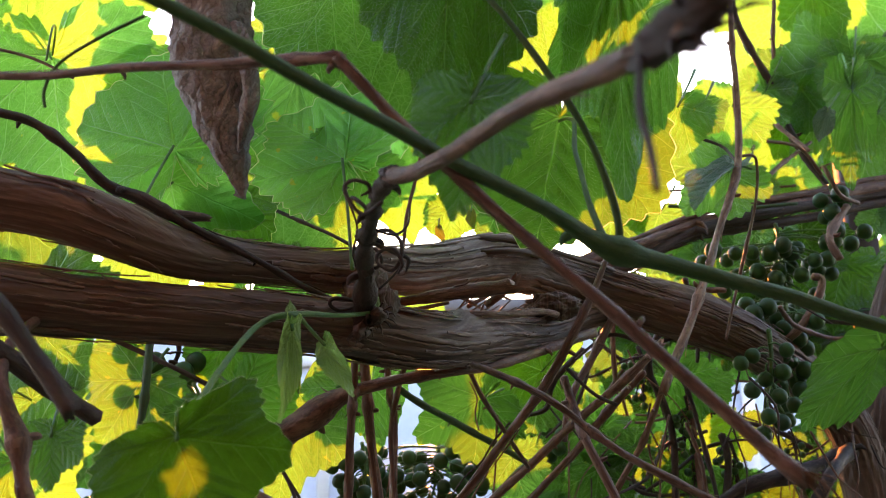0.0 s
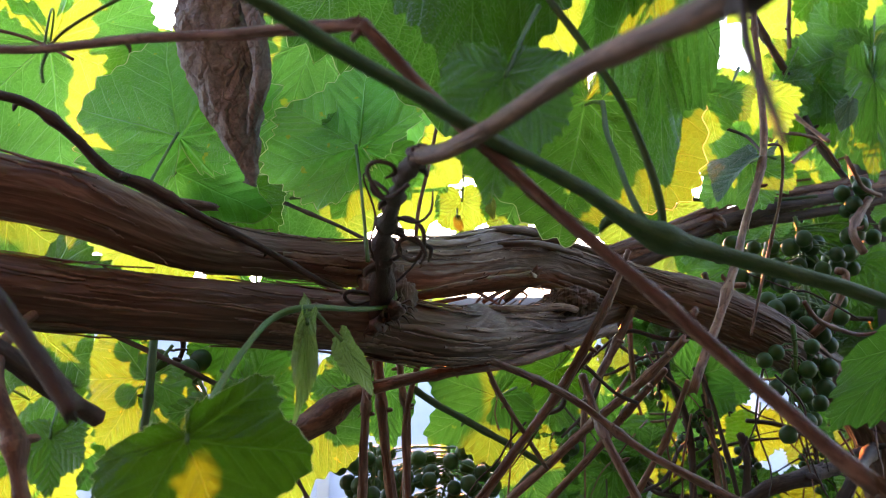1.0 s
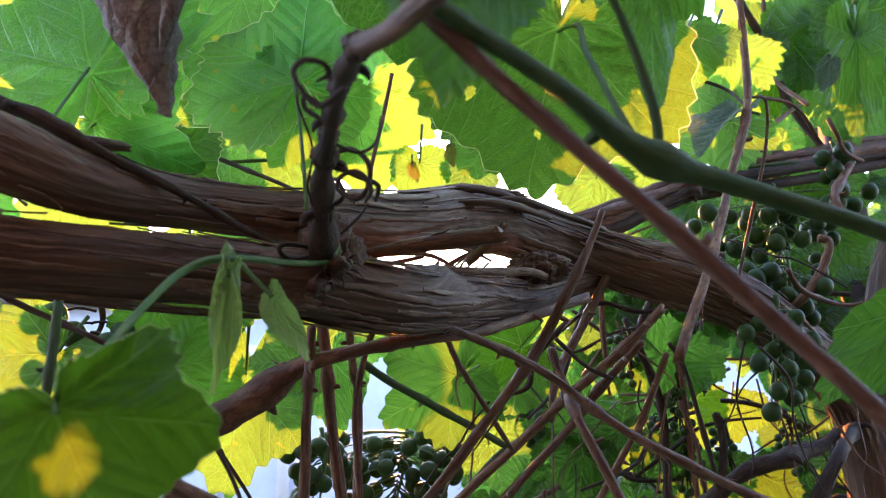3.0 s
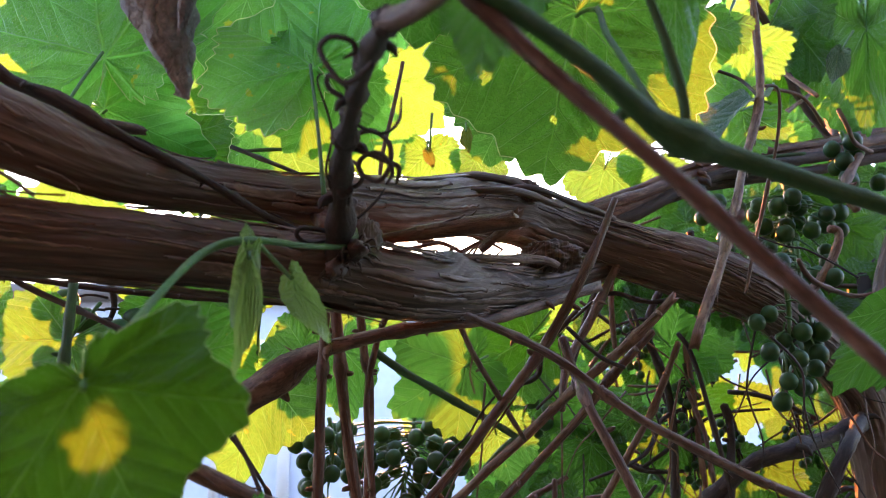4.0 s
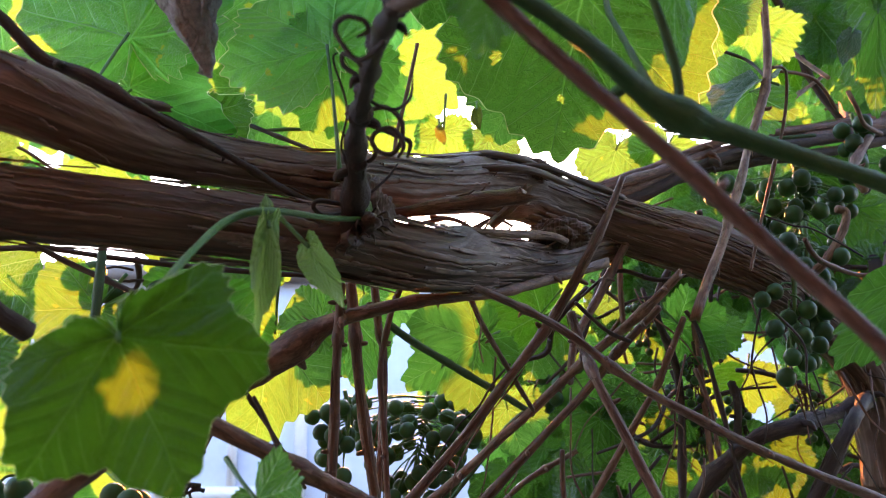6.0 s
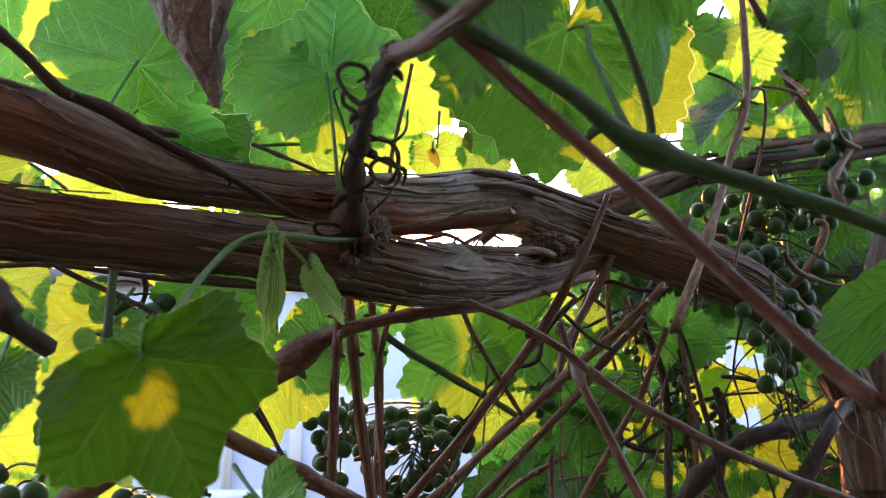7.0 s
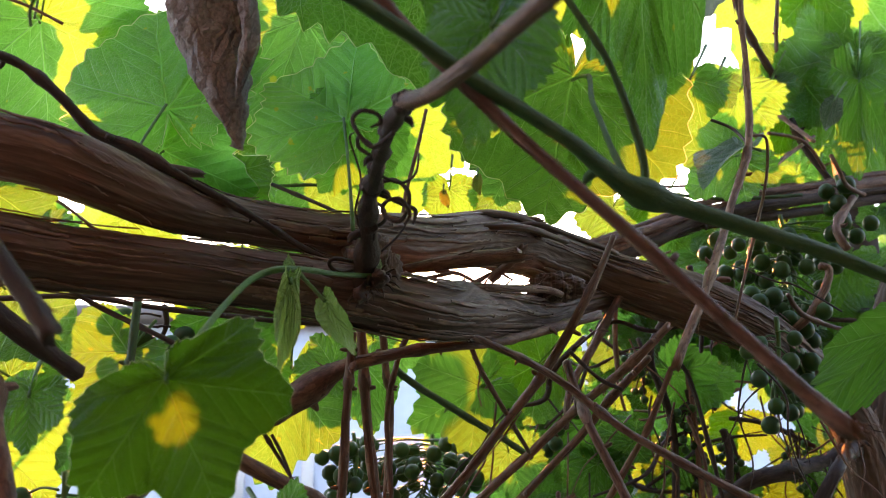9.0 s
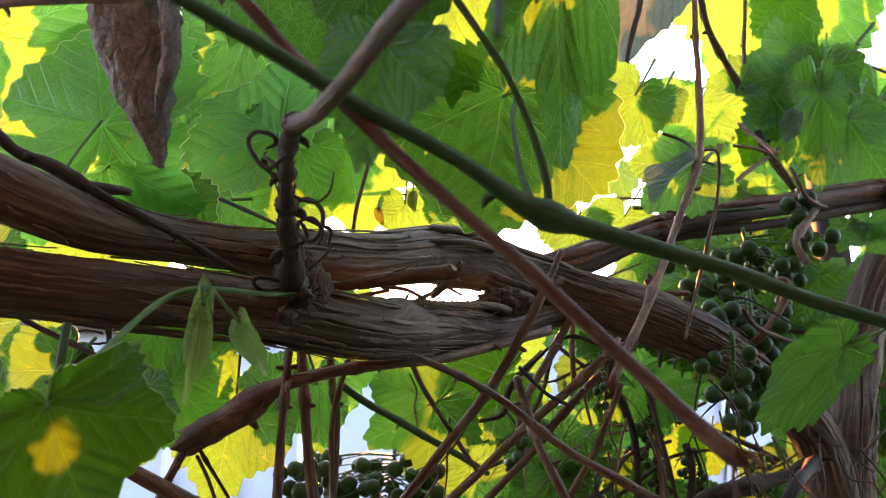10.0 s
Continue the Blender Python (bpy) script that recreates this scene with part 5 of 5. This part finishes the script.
for b, t, w in (((0.039, 0.461, 1.867), (0.039, 0.460, 1.857), 0.5),
                ((0.021, 0.461, 1.858), (0.023, 0.460, 1.849), 0.45)):
    vine_leaf(b, t, "dry brown curled tip of a torn leaf", 25, Vector(b) + Vector((0, 0.004, 0.006)), WITHERED, width=w, fold=0.6, cut=0.0, low=0.5, back=0.3, teeth=0.03, stalk_r=0.0004)

# variants of a blade for the mass of leaves behind
VARIANTS = []
for k in range(7):
    bm = blade(bmesh.new(), 1.0, width=0.95 + 0.08 * k % 0.4, cut=0.05 + 0.03 * k, cup=0.05 + 0.02 * (k % 3), fold=0.05, wave=0.04, droop=0.08, seed=50 + k * 3.1, count=22)
    VARIANTS.append(finish("blade", bm, LEAF))
# same blades in the darkest leaf copy, its shade in the colour
DEEP_SHADE_BLADES = []
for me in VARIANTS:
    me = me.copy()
    me.materials[0] = DEEP_SHADE_LEAF
    DEEP_SHADE_BLADES.append(me)
COARSE = []
for k in range(7):
    bm = blade(bmesh.new(), 1.0, width=0.95 + 0.08 * k % 0.4, cut=0.05 + 0.03 * k, cup=0.10, fold=0.05, wave=0.05, droop=0.10, seed=90 + k * 3.1, count=12, teeth=0.10, rs=(0.0, 0.2, 0.48, 0.76, 1.0))
    COARSE.append(finish("blade", bm, LEAF))

# gaps cut along lines of sight from the camera so the sky shows: a point and a direction with its half-width
CLEAR_LINES = [((0.03, 0.03, 1.715), Vector(q) - Vector((0.03, 0.03, 1.715)), w) for q, w in (
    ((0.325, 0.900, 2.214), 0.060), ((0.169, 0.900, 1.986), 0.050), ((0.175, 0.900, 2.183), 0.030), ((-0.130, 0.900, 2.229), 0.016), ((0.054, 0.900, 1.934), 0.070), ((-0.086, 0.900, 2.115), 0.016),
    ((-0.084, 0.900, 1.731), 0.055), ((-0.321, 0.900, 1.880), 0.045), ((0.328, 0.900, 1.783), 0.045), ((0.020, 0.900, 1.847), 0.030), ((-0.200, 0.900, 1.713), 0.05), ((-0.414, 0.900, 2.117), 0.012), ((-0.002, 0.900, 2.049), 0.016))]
# and lines to the sun kept clear of leaves so that chosen spots are lit
CLEAR_LINES += [(q, sun_dir, w) for q, w in (((0.360, 0.950, 1.762), 0.05), ((0.136, 0.420, 1.862), 0.02), ((-0.238, 0.590, 1.823), 0.055), ((-0.062, 0.640, 1.756), 0.04), ((0.078, 0.780, 1.803), 0.04), ((-0.088, 0.610, 1.745), 0.045), ((0.434, 0.930, 2.246), 0.06), ((-0.303, 0.620, 2.081), 0.07), ((0.079, 0.335, 1.904), 0.014), ((-0.069, 0.330, 1.723), 0.008))]


CLEAR_LINES += LIT


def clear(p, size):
    for e, d, w in CLEAR_LINES:
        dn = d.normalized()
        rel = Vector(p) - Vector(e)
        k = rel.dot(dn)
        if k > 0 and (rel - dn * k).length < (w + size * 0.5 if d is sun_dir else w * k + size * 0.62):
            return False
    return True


def back_canes(count, lo, hi, rnd):
    """Slim canes that run through a box, clear of the camera's sky gaps and the sun's lines; returns points along
    them.
    """
    spots, tries = [], 0
    made = 0
    while made < count and tries < count * 20:
        tries += 1
        a = Vector([rnd.uniform(lo[i], hi[i]) for i in range(3)])
        d = Vector((rnd.uniform(-1, 1), rnd.uniform(-0.3, 0.3), rnd.uniform(-0.7, 0.7))).normalized() * rnd.uniform(0.12, 0.24)
        pts = [a + d * k / 3 + Vector((rnd.uniform(-1, 1), rnd.uniform(-1, 1), rnd.uniform(-1, 1))) * 0.012 for k in range(4)]
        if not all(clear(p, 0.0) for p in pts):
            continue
        made += 1
        cane(pts, rnd.uniform(0.0012, 0.0022), "thin cane carrying the back leaves", CANE if made % 3 else GREENSTEM, gap=0.12, group="back canes", sides=7)
        spots += [q for q, r in spline(pts, [0, 0, 0, 0], 4)]
    return spots


def fill(count, lo, hi, size, label, seed, spread=32, canes=0, blades=VARIANTS):
    """Leaves on slim canes through a box, hanging tip down and turned about, clear of the same lines."""
    rnd = random.Random(seed)
    spots = back_canes(canes or count // 3, lo, hi, rnd)
    done = tries = 0
    while done < count and tries < count * 40:
        tries += 1
        joint = rnd.choice(spots)
        s = rnd.uniform(*size)
        p = joint + Vector((rnd.uniform(-1, 1) * 0.045, rnd.uniform(-0.03, 0.01), rnd.uniform(-0.02, 0.03)))
        ang = radians(rnd.gauss(0, 40))
        way = Vector((math.sin(ang), rnd.uniform(-0.35, 0.35), -math.cos(ang)))
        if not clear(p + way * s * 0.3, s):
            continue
        done += 1
        m, _ = leaf_pose(p, p + way, rnd.gauss(0, spread))
        root = new("vine_leaf", None)
        root.empty_display_size = 0.02
        root.matrix_world = Matrix.Translation(p) @ m @ Matrix.Scale(s, 4)
        b = new("blade", blades[rnd.randrange(7)])
        b.parent = root
        e = root.matrix_world.inverted() @ joint
        part("leaf_stalk", tube(bmesh.new(), [(0.03, 0, 0.01), e * 0.5 + Vector((0, 0, 0.1)), e, e * 1.08], [0.012, 0.011, 0.016, 0.02], sides=5, per=4), SPROUT, root)
        tagged(root, label, "leaf", "vine leaves")


def far_leaves(count, lo, hi, size, seed, label="mass of green vine leaves farther behind", material=LEAF):
    """One mesh of many leaves, for the vine's far side."""
    rnd = random.Random(seed)
    verts, faces, uvs = [], [], []
    src = []
    for me in COARSE:
        lay = me.uv_layers[0].data
        src.append(([v.co.copy() for v in me.vertices], [tuple(f.vertices) for f in me.polygons], [tuple(lay[i].uv) for f in me.polygons for i in f.loop_indices]))
    done = tries = 0
    while done < count and tries < count * 30:
        tries += 1
        p = Vector([rnd.uniform(lo[i], hi[i]) for i in range(3)])
        s = rnd.uniform(*size)
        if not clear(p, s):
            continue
        done += 1
        ang = radians(rnd.gauss(0, 45))
        m, _ = leaf_pose(p, p + Vector((math.sin(ang), rnd.uniform(-0.4, 0.4), -math.cos(ang))), rnd.gauss(0, 35))
        m = Matrix.Translation(p) @ m @ Matrix.Scale(s, 4)
        vs, fs, us = src[rnd.randrange(7)]
        base = len(verts)
        verts += [m @ v for v in vs]
        faces += [tuple(i + base for i in f) for f in fs]
        uvs += us
    me = bpy.data.meshes.new("far_vine_leaves")
    me.from_pydata(verts, [], faces)
    lay = me.uv_layers.new(name="UVMap")
    for d, u in zip(lay.data, uvs):
        d.uv = u
    me.materials.append(material)
    me.polygons.foreach_set("use_smooth", [True] * len(me.polygons))
    tagged(new("far_vine_leaves", me), label, "foliage", kind="stuff")


fill(24, (-0.48, 0.66, 1.93), (-0.02, 0.92, 2.30), (0.05, 0.085), SUNLIT, 21)
fill(10, (-0.02, 0.72, 1.98), (0.10, 0.90, 2.30), (0.05, 0.085), SUNLIT, 22)
fill(44, (0.18, 0.95, 1.88), (0.66, 1.1, 2.36), (0.032, 0.06), SHADED, 23)
far_leaves(44, (0.18, 1.0, 1.88), (0.66, 1.25, 2.36), (0.032, 0.06), 33)
fill(20, (-0.60, 0.66, 1.62), (-0.22, 0.82, 1.84), (0.05, 0.08), SUNLIT, 24)
fill(14, (-0.20, 0.85, 1.68), (0.06, 1.05, 1.86), (0.045, 0.07), SUNLIT, 25)
far_leaves(700, (0.16, 1.25, 1.5), (1.2, 2.2, 2.2), (0.05, 0.085), 27)
far_leaves(70, (0.02, 1.3, 1.72), (0.30, 1.6, 2.0), (0.05, 0.08), 29)
far_leaves(50, (-0.9, 1.2, 2.05), (-0.30, 1.7, 2.5), (0.05, 0.085), 28)
# leaves above the view, added to hold back light from overhead
far_leaves(260, (-0.9, -0.6, 2.48), (0.9, 0.85, 2.70), (0.07, 0.10), 31, "unseen roof of vine leaves added to block sky light")
# leaves right of the view, added to keep light off the trunk there
far_leaves(260, (0.46, -0.2, 1.15), (0.85, 0.55, 2.35), (0.07, 0.10), 41, "unseen mass of vine leaves added to darken the right")
fill(50, (0.10, 0.92, 1.62), (0.62, 1.05, 1.98), (0.03, 0.055), "dark green grape leaf deep in the vine", 26, blades=DEEP_SHADE_BLADES)
far_leaves(150, (0.10, 1.02, 1.62), (0.70, 1.3, 1.98), (0.035, 0.06), 34, material=DEEP_SHADE_LEAF)

# ---------------------------------------------------------------- grapes
bunch((0.013, 0.840, 1.765), cluster((0.005, 0.840, 1.763), (0.068, 0.032, 0.085), 64), "bunch of unripe green grapes hanging low", stem=SPROUT)
bunch((-0.056, 0.800, 1.758), cluster((-0.062, 0.800, 1.758), (0.022, 0.018, 0.06), 15), "small bunch of unripe green grapes", stem=SPROUT)
bunch((0.323, 0.760, 1.953), cluster((0.318, 0.760, 1.951), (0.075, 0.03, 0.085), 52), "bunch of unripe green grapes in shade", stem=SPROUT)
bunch((0.368, 0.740, 1.984), cluster((0.368, 0.740, 1.984), (0.014, 0.014, 0.045), 7), "few unripe green grapes on a short stem", stem=SPROUT)
bunch((0.302, 0.705, 1.880), cluster((0.296, 0.705, 1.877), (0.035, 0.02, 0.09), 24), "long bunch of unripe green grapes in shade", stem=SPROUT)
bunch((0.268, 0.655, 1.836), ((0.252, 0.650, 1.815), (0.242, 0.648, 1.809), (0.274, 0.652, 1.803), (0.248, 0.646, 1.789), (0.269, 0.650, 1.785), (0.281, 0.654, 1.779), (0.259, 0.648, 1.770), (0.269, 0.650, 1.766), (0.255, 0.652, 1.757), (0.277, 0.648, 1.819), (0.262, 0.656, 1.798), (0.276, 0.656, 1.768)),
      "loose bunch of dark green grapes before the trunk", berry=0.0062)
bunch((-0.153, 0.560, 1.817), cluster((-0.153, 0.560, 1.819), (0.022, 0.015, 0.04), 6), "few green grapes on a half-bare stem", stem=DARKCANE)
bunch((-0.158, 0.560, 1.796), cluster((-0.158, 0.560, 1.796), (0.020, 0.015, 0.03), 5), "half-bare grape stem with few berries", stem=DARKCANE)
bunch((-0.174, 0.500, 1.714), cluster((-0.180, 0.500, 1.713), (0.028, 0.02, 0.04), 9, 0.0058), "green grapes behind the low leaves", berry=0.0058)
bunch((-0.124, 0.500, 1.706), cluster((-0.125, 0.500, 1.705), (0.010, 0.012, 0.02), 3, 0.0058), "few green grapes beside a bare stem", berry=0.0058)
bunch((0.138, 0.850, 1.800), cluster((0.130, 0.850, 1.797), (0.022, 0.02, 0.04), 8), "small bunch of green grapes behind the canes")

for b in ((0.240, 0.800, 1.800), (0.288, 0.840, 1.765), (0.248, 0.820, 1.757), (0.237, 0.860, 1.781), (0.354, 0.860, 1.772), (0.199, 0.800, 1.846)):
    bunch(b, cluster(b, (0.016, 0.014, 0.045), 15, 0.0036), "bunch of tiny unripe dark green berries", berry=0.0036, stem=DARKCANE)

# bare raceme without berries
bare = part("bare_raceme", tube(bmesh.new(), [(-0.097, 0.470, 1.682), (-0.095, 0.470, 1.694), (-0.095, 0.470, 1.706)], [0.0016, 0.0013, 0.0008], sides=7), DARKCANE)
tagged(bare, "bare dark grape stalk without berries", "grape stalk")
rnd = random.Random(5)
for k in range(9):
    f = k / 8
    a = Vector((-0.095, 0.470, 1.687)).lerp(Vector((-0.094, 0.470, 1.705)), f)
    an = k * 2.4 + rnd.uniform(-0.6, 0.6)
    d = Vector((math.cos(an), math.sin(an) * 0.8, rnd.uniform(-0.2, 0.7))) * rnd.uniform(0.006, 0.013)
    part("spur", tube(bmesh.new(), [a, a + d * 0.6 + Vector((0, 0, 0.001)), a + d], [0.0008, 0.0006, 0.0013], sides=6, per=3), DARKCANE, bare)
    for _ in range(rnd.randint(1, 3)):
        g = Vector((rnd.uniform(-1, 1), rnd.uniform(-1, 1), rnd.uniform(-1, 1))) * 0.0055
        part("spur", tube(bmesh.new(), [a + d * 0.6, a + d * 0.6 + g * 0.6, a + d * 0.6 + g], [0.0006, 0.0005, 0.0012], sides=6, per=3), DARKCANE, bare)

# ---------------------------------------------------------------- tendrils
for pts, th in ((((0.005, 0.295, 1.816), (-0.002, 0.300, 1.813), (-0.007, 0.300, 1.818), (-0.009, 0.300, 1.823), (-0.006, 0.298, 1.825), (-0.001, 0.298, 1.824), (-0.000, 0.300, 1.822), (-0.003, 0.300, 1.820)), 0.0008),
                (((-0.007, 0.370, 1.827), (0.001, 0.365, 1.827), (0.007, 0.362, 1.821), (0.007, 0.362, 1.813), (0.003, 0.364, 1.809), (-0.003, 0.366, 1.813), (-0.002, 0.364, 1.817), (0.004, 0.360, 1.817), (0.008, 0.360, 1.811), (0.006, 0.362, 1.807)), 0.0009),
                (((-0.006, 0.330, 1.823), (-0.010, 0.330, 1.826), (-0.010, 0.328, 1.829), (-0.006, 0.326, 1.826), (-0.003, 0.327, 1.823)), 0.0008),
                (((-0.012, 0.410, 1.817), (-0.017, 0.405, 1.822), (-0.014, 0.400, 1.828), (-0.007, 0.395, 1.827), (-0.004, 0.395, 1.821), (-0.008, 0.400, 1.819), (-0.013, 0.405, 1.824)), 0.0009),
                (((-0.005, 0.350, 1.826), (-0.002, 0.352, 1.823), (0.005, 0.355, 1.822), (0.010, 0.357, 1.827), (0.011, 0.360, 1.837)), 0.0006),
                (((-0.009, 0.375, 1.825), (-0.003, 0.368, 1.821), (0.005, 0.366, 1.817), (0.010, 0.368, 1.815), (0.009, 0.370, 1.810)), 0.0010),
                (((-0.014, 0.410, 1.819), (-0.018, 0.400, 1.825), (-0.014, 0.380, 1.833), (-0.017, 0.360, 1.842), (-0.015, 0.355, 1.843)), 0.0005),
                (((-0.020, 0.425, 1.809), (-0.029, 0.420, 1.809), (-0.031, 0.420, 1.806), (-0.027, 0.425, 1.804), (-0.020, 0.430, 1.807)), 0.0010),
                (((-0.008, 0.430, 1.816), (-0.001, 0.430, 1.823), (0.003, 0.430, 1.829)), 0.0006)):
    tagged(part("tendril", tube(bmesh.new(), pts, [th] * (len(pts) - 1) + [th * 0.5], sides=6, per=8, rough=0.2), DARKCANE), "dark dry curled tendril on the spur", "tendril", "tendrils")
for pts, th, mt in ((((-0.079, 0.280, 1.880), (-0.097, 0.285, 1.874), (-0.112, 0.290, 1.867), (-0.116, 0.290, 1.857), (-0.115, 0.290, 1.850)), 0.0006, GREENSTEM),
                    (((-0.205, 0.400, 1.935), (-0.184, 0.400, 1.929), (-0.162, 0.400, 1.918)), 0.0008, CANE),
                    (((-0.2605, 0.5595, 2.0185), (-0.245, 0.530, 2.022), (-0.231, 0.500, 2.005), (-0.232, 0.500, 1.982)), 0.0007, SPROUT),
                    (((0.212, 0.600, 1.969), (0.228, 0.600, 1.962), (0.230, 0.580, 1.941)), 0.0011, DARKCANE),
                    (((0.389, 0.860, 2.192), (0.403, 0.860, 2.185), (0.398, 0.860, 2.164), (0.390, 0.860, 2.150)), 0.0010, CANE),
                    (((0.038, 0.500, 1.778), (0.042, 0.500, 1.769), (0.041, 0.500, 1.760), (0.043, 0.500, 1.751)), 0.0005, GREYCANE),
                    (((-0.058, 0.450, 1.731), (-0.052, 0.450, 1.721), (-0.046, 0.450, 1.708)), 0.0009, DARKCANE),
                    (((-0.097, 0.600, 1.887), (-0.079, 0.600, 1.883), (-0.064, 0.600, 1.879)), 0.0006, CANE),
                    (((0.346, 0.700, 1.986), (0.351, 0.700, 1.973), (0.367, 0.720, 1.966), (0.391, 0.740, 1.966)), 0.0020, GREYCANE)):
    tagged(part("tendril", tube(bmesh.new(), pts, th, sides=6, per=8), mt), "fine trailing brown tendril", "tendril", "tendrils")
cane([(0.064, 0.157, 1.798), (0.062, 0.150, 1.784), (0.062, 0.145, 1.774), (0.061, 0.140, 1.765)], [0.0009, 0.0008, 0.0007, 0.0006], "thin dark stalk dangling from the torn cane", DARKCANE, gap=0.5)

# ---------------------------------------------------------------- curled dead leaf
bm = bmesh.new()
uvl = bm.loops.layers.uv.verify()
rows = []
top, tip = Vector((-0.092, 0.385, 1.967)), Vector((-0.069, 0.390, 1.850))
axis = tip - top
for i in range(49):
    f = i / 48
    wid = ease([(0, 0.010), (0.12, 0.0185), (0.50, 0.0190), (0.66, 0.0150), (0.80, 0.0090), (0.92, 0.0045), (1.0, 0.0012)], f)
    bend = Vector((-0.007 * math.sin(f * math.pi), 0.0, 0.0))
    row = []
    for j in range(41):
        a = radians(-235 + 300 * j / 40) + 0.5 * f
        crease = 0.22 * noise.noise((j * 0.16, f * 4, 1.0)) - 0.26 * abs(noise.noise((j * 0.30 + f * 3, f * 7, 5.0))) - 0.22 * abs(noise.noise((j * 0.8, f * 16, 7.0))) + 0.14
        rr = wid * (1 + crease) * (0.82 + 0.30 * j / 40)
        edge = 0.007 * noise.noise((f * 22, j, 9.0)) if j in (0, 40) else 0
        row.append(bm.verts.new(top + axis * f + bend + Vector((math.cos(a) * rr + edge, math.sin(a) * rr * 0.75, 0.05 * rr * math.sin(j)))))
    rows.append(row)
for i in range(48):
    for j in range(40):
        f = bm.faces.new((rows[i][j], rows[i + 1][j], rows[i + 1][j + 1], rows[i][j + 1]))
        for lp, (ii, jj) in zip(f.loops, ((i, j), (i + 1, j), (i + 1, j + 1), (i, j + 1))):
            lp[uvl].uv = (jj * 0.0015, ii * 0.0022)
dead = part("dead_leaf", bm, DRY)
for pts, rr, sd in ((((-0.074, 0.374, 1.933), (-0.066, 0.372, 1.911), (-0.065, 0.372, 1.888), (-0.069, 0.378, 1.869)), (0.0020, 0.0042, 0.0038, 0.0008), 2.0), (((-0.070, 0.377, 1.920), (-0.065, 0.376, 1.902), (-0.066, 0.378, 1.880)), (0.0014, 0.0030, 0.0007), 6.0)):
    part("curled_edge", tube(bmesh.new(), pts, list(rr), sides=20, per=12, rough=0.55, seed=sd, ridge=0.45, ridges=6, wob=0.002), DRY, dead, "dark curled edge of the dead leaf")
part("leaf_stalk", tube(bmesh.new(), [top + Vector((-0.003, 0, 0.0)), top + Vector((0.002, 0, 0.02)), top + Vector((0.012, 0.004, 0.05))], [0.0022, 0.0016, 0.0014], sides=7), CANE, dead)
tagged(dead, "dry curled grey-brown dead leaf hanging tip down", "dead leaf")
